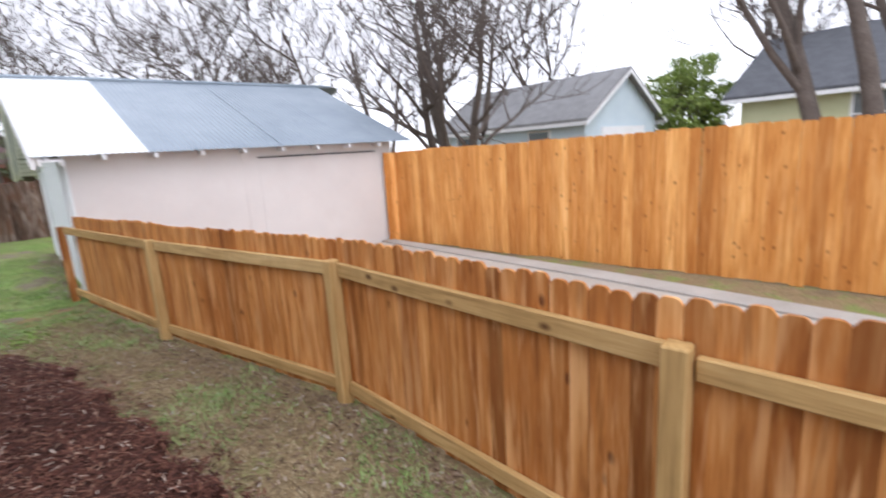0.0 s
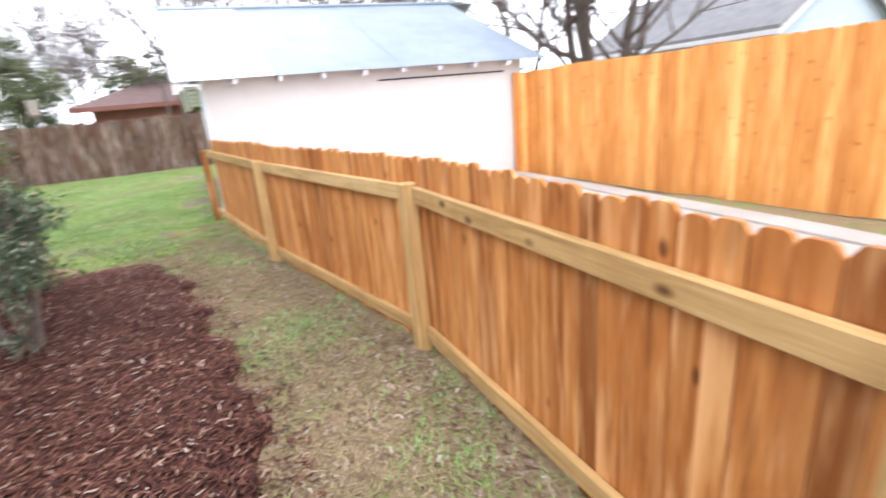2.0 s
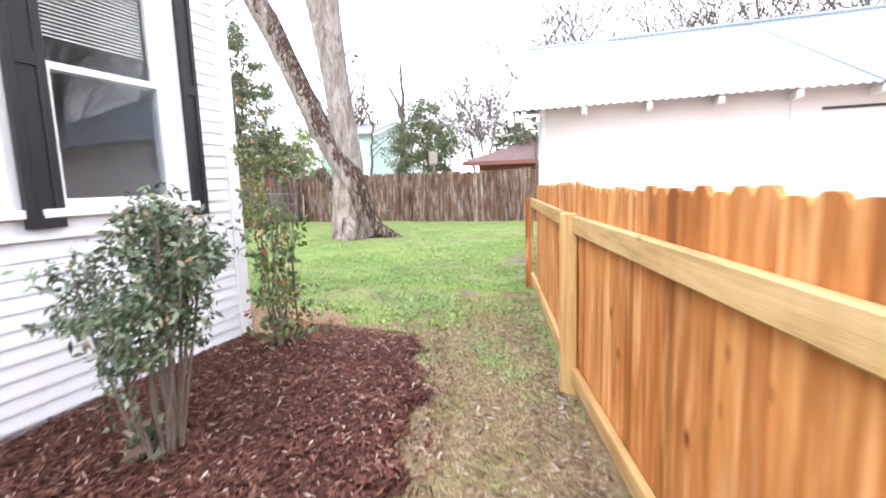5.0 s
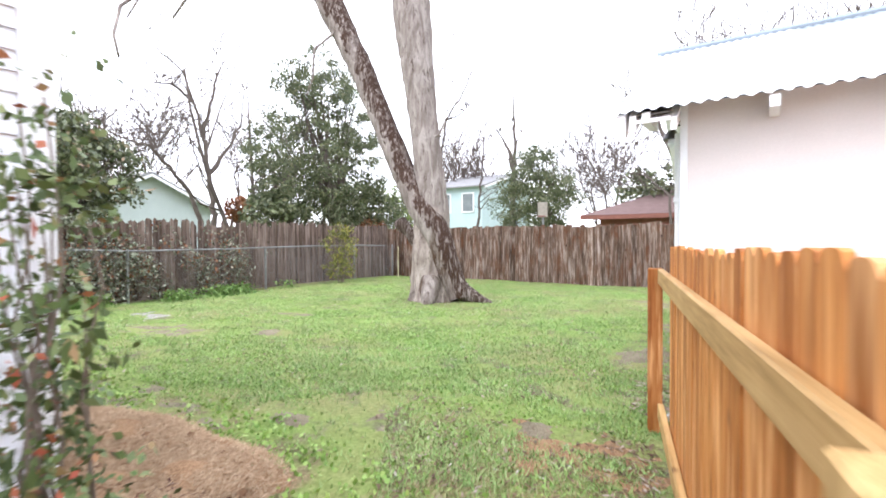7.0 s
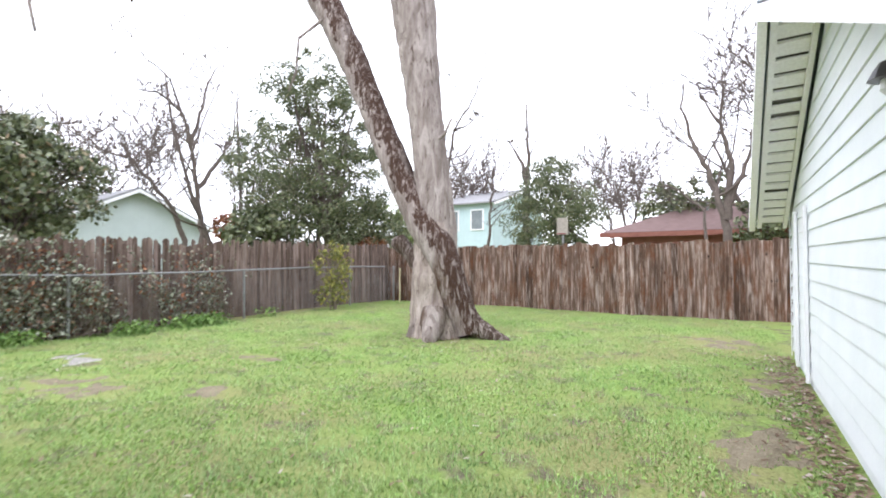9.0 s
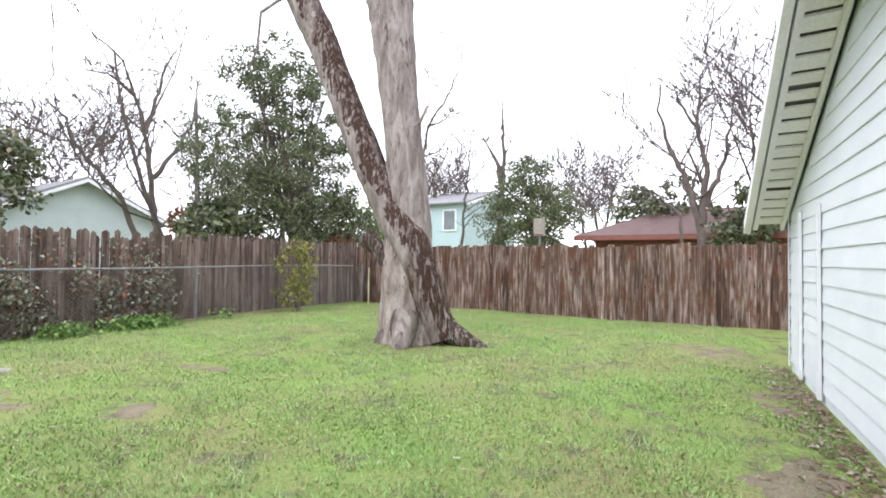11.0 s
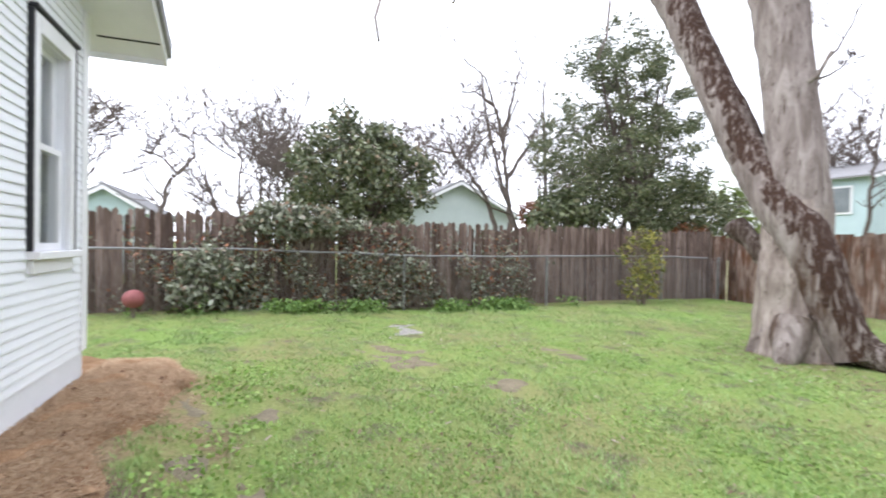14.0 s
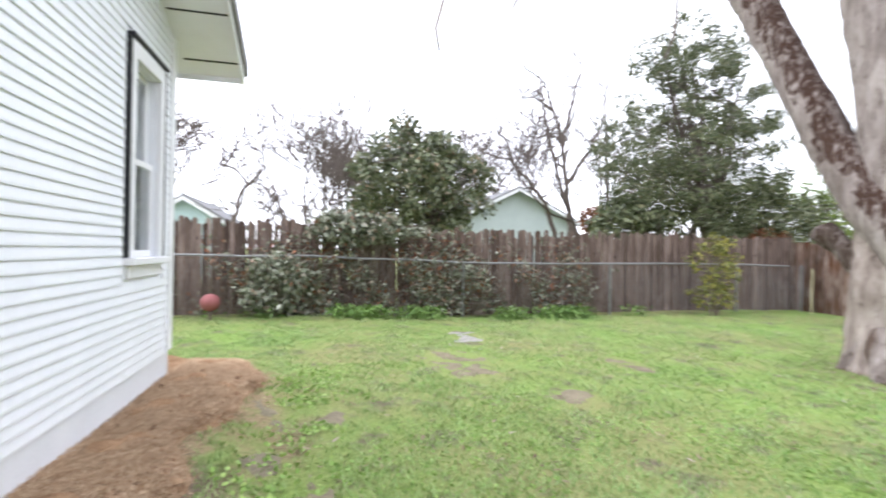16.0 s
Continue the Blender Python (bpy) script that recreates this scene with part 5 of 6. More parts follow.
# trees beyond the tall fence and the shed
bare_tree((10.3, 11.2), 6.5, 0.17, 31, "many-stemmed bare grey tree behind the shed", [(-0.35, 0.2, 1), (0.25, -0.15, 1), (0.05, 0.3, 1), (0.55, 0.1, 0.9), (-0.6, -0.2, 0.9)], 3, (5, 7), 0.8, least=0.011)
bare_tree((10.2, 1.75), 6.5, 0.17, 32, "bare tree trunk behind the tall cedar fence", [(0.02, 0.08, 1), (-0.1, 0.45, 0.8)], 3, (3, 4), least=0.01)
bare_tree((10.6, 1.40), 6.5, 0.20, 33, "bare tree trunk behind the tall cedar fence", [(0.05, -0.12, 1)], 3, (3, 4), least=0.01)
bare_tree((10.2, 0.05), 7.0, 0.24, 34, "thick bare tree trunk behind the tall cedar fence", [(0.05, -0.2, 1)], 3, (3, 4), least=0.01)
for k, (x, y, h) in enumerate([(3.5, 26, 7.5), (6.5, 22, 7.0), (9.5, 19, 7.0), (14.5, 22, 8.0), (0.6, 31, 8.0), (12, 27, 8.5), (20, 16, 8.0), (24, 8, 7.5), (26, 3, 7.5), (7.5, 29, 8.5)]):
    bare_tree((x, y), h, 0.15, 40 + k, "bare leafless winter tree in the distance", [(0.1, 0, 1), (-0.25, 0.1, 1)], 3, (5, 7), 0.8, least=0.014)
# beyond the back fence
limbed_tree("bare forked tree with upright limbs beyond the back fence", [
    (0.20, [(-1.0, 26.5, 1.6), (-1.11, 26.5, 2.8), (-1.54, 26.5, 4.4), (-2.07, 26.6, 5.5), (-2.47, 26.7, 6.9), (-2.35, 26.7, 7.8)]),
    (0.15, [(-1.0, 26.5, 2.6), (-0.84, 26.4, 4.7), (-1.14, 26.3, 6.0), (-1.03, 26.2, 7.8)]),
    (0.07, [(-1.14, 26.3, 6.0), (-1.74, 26.3, 7.1), (-1.9, 26.3, 7.6)]),
    (0.11, [(-0.9, 26.5, 3.2), (-0.31, 26.6, 4.8), (-0.1, 26.6, 6.3), (0.05, 26.6, 7.2)])], 61, 9, 0.22, 3)
limbed_tree("low arching bare limb beyond the back fence", [(0.08, [(-1.5, 25.0, 1.8), (-1.54, 25.0, 2.8), (-1.74, 25.0, 3.05), (-2.5, 25.0, 3.7), (-3.55, 25.0, 3.97), (-4.8, 25.0, 4.2)])], 65, 5, 0.14, 2)
limbed_tree("topped bare tree trunk beyond the back fence", [(0.24, [(-8.5, 26.0, 2.2), (-8.34, 26.0, 5.4), (-8.41, 26.0, 8.0)]), (0.14, [(-8.45, 26.0, 4.6), (-8.7, 26.0, 5.5), (-9.35, 26.0, 6.6)])], 63, 4, 0.14, 2, 0.018)
limbed_tree("bare crooked tree beyond the back fence", [
    (0.13, [(-11.39, 24.0, 2.3), (-11.19, 24.0, 5.2), (-10.87, 24.0, 6.8), (-10.14, 24.0, 7.6), (-9.3, 24.0, 9.1), (-9.2, 24.0, 10.0)]),
    (0.06, [(-10.87, 24.0, 6.8), (-10.4, 24.1, 6.9), (-9.6, 24.2, 7.4)])], 66, 10, 0.2, 3)
limbed_tree("thin bare tree beyond the back fence", [(0.10, [(-9.8, 25.0, 2.0), (-9.55, 25.0, 4.7), (-9.31, 25.0, 6.9)]), (0.05, [(-9.6, 25.0, 4.2), (-10.2, 25.0, 5.6)])], 62, 9, 0.2)
# beyond the side fence
limbed_tree("bare upright tree with spreading limbs beyond the side fence", [
    (0.17, [(-18.5, 17.1, 3.0), (-18.5, 16.82, 5.0), (-18.5, 16.42, 6.8), (-18.5, 15.9, 8.2), (-18.5, 14.85, 8.9)]),
    (0.10, [(-18.5, 16.7, 5.8), (-18.4, 17.2, 8.1), (-18.4, 17.95, 9.7)]),
    (0.10, [(-18.5, 17.0, 4.2), (-18.3, 17.95, 5.7), (-18.3, 18.4, 6.7), (-18.2, 18.5, 8.3)]),
    (0.08, [(-18.5, 16.3, 7.1), (-18.5, 15.4, 7.6), (-18.5, 14.6, 7.5)])], 71, 11, 0.26, 3, 0.009)
limbed_tree("crooked arching bare tree beyond the side fence", [
    (0.15, [(-16.8, 15.6, 2.0), (-16.8, 15.18, 3.1), (-16.8, 14.47, 4.0), (-16.8, 13.72, 4.68), (-16.8, 13.1, 4.76), (-16.8, 12.5, 4.95)]),
    (0.07, [(-16.8, 13.9, 4.5), (-16.7, 13.6, 5.3), (-16.7, 13.0, 5.8)])], 72, 8, 0.28)
limbed_tree("bare twisted tree beyond the side fence", [
    (0.14, [(-17.0, 4.30, 1.5), (-17.0, 4.5, 2.8), (-17.0, 4.82, 3.35), (-17.0, 4.4, 3.8), (-17.0, 3.8, 4.0)]),
    (0.07, [(-17.0, 4.8, 3.3), (-17.0, 5.3, 3.9), (-17.0, 5.2, 4.6)])], 73, 8, 0.35)
bare_tree((-20, 6.6), 4.8, 0.10, 74, "hazy bare thicket tree beyond the side fence", [(0.1, 0.3, 1), (0, -0.35, 1), (0.3, 0, 1)], 3, (5, 6), 0.8, least=0.012)
bare_tree((-24, 12.5), 5.5, 0.12, 75, "bare leafless winter tree in the distance", [(0.1, 0.3, 1), (0, -0.35, 1)], 3, (5, 6), 0.8, least=0.014)
bare_tree((-25, 23.0), 5.5, 0.12, 76, "bare leafless winter tree in the distance", [(0.1, 0.3, 1), (0, -0.35, 1)], 3, (5, 6), 0.8, least=0.014)
bare_tree((-14.6, 16.0), 7.4, 0.10, 77, "thin bare tree beside the tall evergreen", [(0.1, -0.35, 0.95), (0.0, 0.1, 1)], 3, (3, 4), 0.7, least=0.009)

for k, (x, y, h) in enumerate([(-28, 8, 5.5), (-30, 18, 6.5), (-27, 28, 6.5), (-20, 38, 7.0), (-8, 40, 7.0), (-24, -1, 5.0)]):
    bare_tree((x, y), h, 0.13, 110 + k, "bare leafless winter tree in the distance", [(0.25, 0.2, 1), (-0.25, 0.1, 1), (0.0, -0.35, 1)], 3, (6, 7), 0.85, least=0.02)
leafy_tree("evergreen_tree", "tall airy evergreen tree beyond the side fence", (-12.4, 18.3), (0, -0.3, 4.5), (1.6, 3.5, 4.1), 400, 125, 0.085, M_EVERGREEN, 81, 0.10, 8, 0.40, hollow=0.25, taper=0.38)
leafy_tree("magnolia_tree", "rounded dark green magnolia tree behind the fence", (-13.6, 9.8), (0, 0, 3.2), (1.9, 2.15, 1.75), 170, 110, 0.125, M_MAGNOLIA, 82, 0.12, 2, 0.40, hollow=0.3, taper=0.2)
leafy_tree("evergreen_tree", "dense dull green evergreen tree beyond the back fence", (-6.5, 24.2), (0, 0, 2.8), (2.0, 1.6, 2.6), 210, 120, 0.085, M_EVERGREEN, 83, 0.12, 3, 0.42, hollow=0.2, taper=0.35)
leafy_tree("evergreen_tree", "dark evergreen tree behind the corrugated shed roof", (0.2, 29), (0, 0, 2.6), (1.1, 1.1, 1.6), 60, 50, 0.18, M_EVERGREEN, 84, 0.1, 1, 0.45)
leafy_tree("green_tree", "fresh green leafy tree beside the blue house", (21.5, 9.9), (0, 0, 2.8), (2.2, 1.5, 2.2), 150, 120, 0.13, M_SPRING, 85, 0.1, 3, 0.45)
leafy_tree("green_tree", "fresh yellow-green tree beyond the fence corner", (-14.5, 25.5), (0, 0, 2.6), (2.0, 1.6, 2.2), 110, 70, 0.11, M_SPRING, 86, 0.08, 3, 0.45)
leafy_tree("rust_tree", "rust-leaved sapling beside the mint house", (-17.5, 17.6), (0, 0, 2.7), (0.45, 0.5, 0.6), 24, 40, 0.15, M_RUSTLEAF, 87, 0.05, 1, 0.25)
leafy_tree("evergreen_tree", "low spreading evergreen tree behind the fence corner", (-12.6, 20.6), (0, 0, 2.3), (1.3, 1.9, 1.5), 110, 80, 0.11, M_EVERGREEN, 94, 0.07, 3, 0.42)
leafy_tree("rust_tree", "low rust-leaved shrub behind the fence corner", (-11.6, 19.6), (0, 0, 1.75), (0.5, 1.2, 0.35), 30, 40, 0.08, M_RUSTLEAF, 95, 0.03, 4, 0.25)
leafy_tree("evergreen_tree", "low evergreen tree beyond the side fence", (-12.3, 15.7), (0, 0, 1.9), (0.9, 1.2, 1.2), 70, 50, 0.16, M_EVERGREEN, 88, 0.07, 2, 0.35)
leafy_tree("evergreen_tree", "dull evergreen tree in the distance", (-3, 33), (0, 0, 3.2), (2.5, 2, 2.2), 90, 50, 0.22, M_EVERGREEN, 89, 0.1, 2, 0.5)
leafy_tree("evergreen_tree", "dark evergreen tree far behind the shed", (2.5, 30), (0, 0, 4.0), (1.6, 1.6, 2.2), 90, 50, 0.22, M_EVERGREEN, 90, 0.1, 1, 0.5)
leafy_tree("yellow_bush", "yellow-green upright bush in front of the side fence", (-9.35, 15.75), (0, 0, 0.98), (0.42, 0.52, 0.92), 52, 30, 0.085, M_YELLOWLEAF, 91, 0.02, 8, 0.2, M_STEM, hollow=0.0)
leafy_tree("vine_bush", "pale grey-green bush climbing the chain-link fence", (-9.72, 6.35), (0, 0, 0.62), (0.30, 0.62, 0.55), 60, 45, 0.10, M_VINE, 92, 0.02, 6, 0.2, M_STEM, hollow=0.0)
leafy_tree("vine_bush", "pale vine bush spilling over the wooden fence", (-10.05, 8.0), (0.14, 0.0, 1.72), (0.26, 1.25, 0.30), 85, 40, 0.10, M_VINE, 93, 0.02, 5, 0.2, M_STEM, hollow=0.0)


def fence_vines():
    """Sparse climbing leaves and stems over the chain-link fence, and the weeds at its foot."""
    rng = np.random.default_rng(5)
    n = 15000
    y = np.concatenate([rng.normal(8.6, 1.6, n // 2), rng.uniform(5.0, 13.0, n // 2)])
    z = rng.uniform(0.05, 1.75, n) * rng.uniform(0.5, 1, n)
    x = -9.88 + rng.uniform(-0.28, 0.14, n) * (z < 1.2) - 0.25 * (z >= 1.2)
    keep = np.sin(y * 2.1) + np.sin(y * 5.3 + z * 4) + rng.normal(0, 0.7, n) > -0.1
    pos = np.stack([x, y, z], 1)[keep]
    v = thing("fence_vine", "half-bare vine with grey-green and rusty leaves on the fence", "vine")
    part("foliage", scatter("foliage", pos, 0.07, 1, M_VINE, rng, "leaf", width=0.33), None, v)
    pr = random.Random(6)
    vs, fs = [], []
    for k in range(150):
        y0 = pr.uniform(4.6, 13.2)
        path = [Vector((-9.86 + pr.uniform(-0.2, 0.08), y0, -0.05))]
        for j in range(6):
            path.append(path[-1] + Vector((pr.uniform(-0.04, 0.04), pr.uniform(-0.28, 0.28), pr.uniform(0.08, 0.34))))
        tube(vs, fs, path, [0.007 - 0.0008 * j for j in range(7)], 4)
    part("stem_tangle", mesh_from("stem_tangle", vs, fs, M_STEM), None, v)
    red = scatter("dry_foliage", pos[rng.random(len(pos)) < 0.22] + rng.normal(0, 0.05, 3), 0.08, 1, M_RUSTLEAF, rng, "leaf", width=0.33)
    part("dry_foliage", red, None, v)
    m = 9000
    y = rng.uniform(5.2, 14.2, m)
    keep = np.sin(y * 1.7) + np.sin(y * 4.1 + 1) + rng.normal(0, 0.5, m) > 0.35
    x = -9.62 + rng.normal(0, 0.16, m)
    h = rng.uniform(0, 0.26, m) * (1 - np.abs(x + 9.62))
    w = tagged(new("weeds", scatter("weeds", np.stack([x, y, ground_z(x, y) + h], 1)[keep], 0.07, 1, M_WEED, rng, "leaf", width=0.36)), "bright green weeds along the foot of the fence", "weeds", kind="stuff")
    return v, w


fence_vines()


def nandina():
    """The shrub in the mulch: many thin stems that fan out, leaves above."""
    rng = random.Random(14)
    x, y = -0.22, 4.55
    b = thing("nandina_bush", "thin-stemmed nandina bush with small grey-green leaves in mulch", "bush", at=(x, y, float(ground_z(x, y)) + 0.03))
    cents, rad = [], []
    for k in range(17):
        a, lean = rng.uniform(0, 6.28), rng.uniform(0.05, 0.36)
        h = rng.uniform(0.82, 1.26)
        base = Vector((math.cos(a) * 0.07, math.sin(a) * 0.07, -0.05))
        top = Vector((math.cos(a) * lean, math.sin(a) * lean, h - lean * 0.35))
        path = [base.lerp(top, i / 5) + Vector((rng.uniform(-1, 1), rng.uniform(-1, 1), 0)) * 0.018 for i in range(6)]
        v, f = [], []
        tube(v, f, path, [0.010, 0.0095, 0.008, 0.007, 0.006, 0.004], 6)
        part("stem", mesh_from("stem", v, f, M_STEM), None, b)
        for i in range(8):
            c = path[-1].lerp(path[3], rng.random() ** 1.5) + Vector((rng.uniform(-1, 1), rng.uniform(-1, 1), rng.uniform(-0.6, 0.8))) * 0.12
            cents.append(c)
            rad.append(rng.uniform(0.06, 0.14))
    part("foliage", leaf_cloud("foliage", cents, rad, 40, 0.045, M_NANDINA, 15, 0.19), None, b)
    low = [Vector((rng.uniform(-0.06, 0.08), rng.uniform(-0.12, 0.02), rng.uniform(0.06, 0.16))) for _ in range(4)]
    part("low_foliage", leaf_cloud("low_foliage", low, [0.08] * 4, 12, 0.09, M_VINE, 16, 0.26), None, b)
    return b


def rose():
    rng = random.Random(17)
    x, y = -0.56, 5.93
    b = thing("rose_bush", "tall thin rose bush with red-tinged leaves by the house corner", "bush", at=(x, y, float(ground_z(x, y)) + 0.03))
    cents, rad = [], []
    for k in range(11):
        a, h = rng.uniform(0, 6.28), rng.uniform(0.9, 1.85)
        lean = rng.uniform(0.02, 0.24)
        base = Vector((math.cos(a) * 0.07, math.sin(a) * 0.07, -0.05))
        top = Vector((math.cos(a) * lean, math.sin(a) * lean, h))
        path = [base.lerp(top, i / 6) + Vector((rng.uniform(-1, 1), rng.uniform(-1, 1), 0)) * 0.03 for i in range(7)]
        v, f = [], []
        tube(v, f, path, [0.009, 0.008, 0.007, 0.006, 0.005, 0.004, 0.003], 5)
        part("cane", mesh_from("cane", v, f, M_STEM), None, b)
        for i in range(11):
            k2 = rng.randint(1, 6)
            cents.append(path[k2] + Vector((rng.uniform(-1, 1), rng.uniform(-1, 1), rng.uniform(-0.5, 0.5))) * 0.10)
            rad.append(rng.uniform(0.05, 0.11))
    for k in range(22):
        a = rng.uniform(0, 6.28)
        cents.append(Vector((math.cos(a) * rng.uniform(0.05, 0.3), math.sin(a) * rng.uniform(0.05, 0.3), rng.uniform(0.05, 0.5))))
        rad.append(0.12)
    for k in range(12):
        a = rng.uniform(0, 6.28)
        cents.append(Vector((math.cos(a) * rng.uniform(0.0, 0.25), math.sin(a) * rng.uniform(0.0, 0.25), rng.uniform(1.35, 1.8))))
        rad.append(0.12)
    part("foliage", leaf_cloud("foliage", cents, rad, 9, 0.05, M_ROSE, 18, 0.3), None, b)
    return b


nandina()
rose()


# ---- neighbouring buildings ----
def gable_house(name, label, x0, y0, x1, y1, eave, ridge, along, wall, roof, trim, over=0.35, lap=0.0):
    """A simple house with gables across 'along', its roof planes with thickness, fascia and rake boards."""
    h = thing(name, label, "house")
    if along == "y":
        m = (x0 + x1) / 2
        part("wall", prism(bmesh.new(), [(x0, -0.2), (x1, -0.2), (x1, eave), (m, ridge), (x0, eave)], "y", y0, y1), wall, h)
        s = (ridge - eave) / (m - x0)
        for sg in (-1, 1):
            e = m + sg * (m - x0 + over)
            ez = eave - s * over
            part("roof", prism(bmesh.new(), [(m, ridge + 0.03), (e, ez + 0.03), (e, ez + 0.13), (m, ridge + 0.13)], "y", y0 - over, y1 + over), roof, h)
            part("rake_board", prism(bmesh.new(), [(m, ridge - 0.10), (e, ez - 0.10), (e, ez + 0.028), (m, ridge + 0.028)], "y", y0 - over - 0.02, y0 - over + 0.02), trim, h)
            part("rake_board", prism(bmesh.new(), [(m, ridge - 0.10), (e, ez - 0.10), (e, ez + 0.028), (m, ridge + 0.028)], "y", y1 + over - 0.02, y1 + over + 0.02), trim, h)
            part("fascia", one_box(e - 0.02, y0 - over + 0.03, ez - 0.1, e + 0.02, y1 + over - 0.03, ez + 0.025), trim, h)
    else:
        m = (y0 + y1) / 2
        part("wall", prism(bmesh.new(), [(y0, -0.2), (y1, -0.2), (y1, eave), (m, ridge), (y0, eave)], "x", x0, x1), wall, h)
        s = (ridge - eave) / (m - y0)
        for sg in (-1, 1):
            e = m + sg * (m - y0 + over)
            ez = eave - s * over
            part("roof", prism(bmesh.new(), [(m, ridge + 0.03), (e, ez + 0.03), (e, ez + 0.13), (m, ridge + 0.13)], "x", x0 - over, x1 + over), roof, h)
            for xx in (x0 - over, x1 + over):
                part("rake_board", prism(bmesh.new(), [(m, ridge - 0.12), (e, ez - 0.12), (e, ez + 0.028), (m, ridge + 0.028)], "x", xx - 0.02, xx + 0.02), trim, h)
    return h


def far_window(h, x, y0, y1, z0, z1, out, trim):
    """A window on a wall that faces -x (out -1) or +x."""
    w = part("window", one_box(x, y0 - 0.08, z0 - 0.08, x + 0.05 * out, y1 + 0.08, z1 + 0.08), trim, h)
    part("pane", one_box(x + 0.051 * out, y0, z0, x + 0.06 * out, y1, (z0 + z1) / 2 - 0.02), M_DARKGLASS, w)
    part("pane", one_box(x + 0.051 * out, y0, (z0 + z1) / 2 + 0.02, x + 0.06 * out, y1, z1), M_DARKGLASS, w)


blue = gable_house("blue_garage", "pale blue garage with a grey shingle gable roof", 14.9, 10.1, 19.4, 17.6, 2.62, 4.15, "y", M_BLUEHOUSE, M_SHINGLE, M_TRIM, 0.3)
far_window(blue, 14.9, 11.6, 12.5, 1.2, 2.2, -1, M_TRIM)
far_window(blue, 14.9, 15.7, 16.6, 1.3, 2.2, -1, M_TRIM)
part("garage_door", one_box(15.8, 10.02, 0.0, 18.5, 10.098, 2.25), M_TRIM, blue, "white garage door")
yellow = gable_house("yellow_house", "pale yellow house with a dark slate shingle roof", 20.0, -9.0, 27.0, 7.3, 3.1, 5.1, "y", M_YELLOWHOUSE, M_SHINGLE_DK, M_TRIM, 0.45)
far_window(yellow, 20.0, 3.2, 4.2, 1.5, 2.7, -1, M_TRIM)
far_window(yellow, 20.0, -1.2, -0.2, 1.5, 2.7, -1, M_TRIM)
mint = gable_house("mint_house", "mint green clapboard house with a white-trimmed gable", -33.0, 13.7, -24.0, 20.2, 2.95, 4.55, "x", M_MINT, M_SHINGLE, M_TRIM, 0.5)
for k in range(22):
    zz = 1.4 + 0.14 * k
    half = 3.2 if zz < 2.95 else 3.2 * (4.5 - zz) / 1.55
    if half > 0.1:
        part("siding_board", one_box(-23.999, 16.95 - half, zz, -23.975, 16.95 + half, zz + 0.125), M_MINT, mint)
teal2 = gable_house("teal_shed", "small teal house far behind the side fence", -26, 0.6, -21, 3.2, 2.4, 3.2, "x", M_TEAL, M_SHINGLE, M_TRIM, 0.3)
teal = gable_house("teal_house", "two-storey teal house far behind the back fence", -18.6, 34.0, -14.6, 42, 4.9, 6.0, "x", M_TEAL, M_SHINGLE, M_TRIM, 0.4)
for xx in (-17.6, -15.7):
    w = part("window", one_box(xx - 0.5, 33.93, 3.1, xx + 0.5, 33.998, 4.5), M_TRIM, teal)
    part("pane", one_box(xx - 0.4, 33.92, 3.2, xx + 0.4, 33.929, 4.4), M_DARKGLASS, w)


def red_roof_house():
    h = thing("red_roof_house", "low brick house with a red-brown hipped shingle roof", "house")
    part("wall", one_box(-5.4, 29.5, -0.2, 6.0, 37.0, 2.35), M_BRICK, h)
    bm = bmesh.new()
    X0, X1, Y0, Y1, e, r = -6.2, 6.6, 28.9, 37.6, 2.28, 3.75
    q = [(X0, Y0), (X1, Y0), (X1, Y1), (X0, Y1)]
    v = [bm.verts.new((*p, e + 0.12)) for p in q] + [bm.verts.new((-2.9, 32.6, r)), bm.verts.new((3.3, 32.6, r))] + [bm.verts.new((*p, e)) for p in q]
    for f in ((0, 1, 5, 4), (1, 2, 5), (2, 3, 4, 5), (3, 0, 4), (6, 7, 1, 0), (7, 8, 2, 1), (8, 9, 3, 2), (9, 6, 0, 3), (9, 8, 7, 6)):
        bm.faces.new([v[i] for i in f])
    bmesh.ops.recalc_face_normals(bm, faces=bm.faces[:])
    part("roof", bm, M_SHINGLE_RED, h)
    part("fascia", one_box(X0, Y0 - 0.03, e - 0.1, X1, Y0 - 0.001, e + 0.1), M_BRICK, h)
    part("vent_pipe", one_box(-2.2, 31.6, 3.3, -2.1, 31.7, 3.75), M_PIPE, h)
    return h


red_roof_house()


def backboard():
    b = thing("basketball_hoop", "faded cream basketball backboard on a pole behind the fence", "basketball hoop", at=(-4.95, 21.0, 0), rz=8)
    part("board", one_box(-0.17, -0.02, 2.0, 0.17, 0.02, 2.52, bevel=0.006), M_BOARD, b)
    v, f = [], []
    tube(v, f, [(0, 0.06, -0.2), (0, 0.06, 2.3)], [0.035, 0.035], 8)
    part("pole", mesh_from("pole", v, f, M_PIPE), None, b)
    v, f = [], []
    ring = [(0.14 * math.cos(a), -0.18 + 0.14 * math.sin(a), 2.03) for a in np.linspace(0, 2 * math.pi, 17)]
    tube(v, f, ring, [0.012] * 17, 5)
    part("rim", mesh_from("rim", v, f, M_RED_BALL), None, b, "red hoop rim")
    return b


backboard()


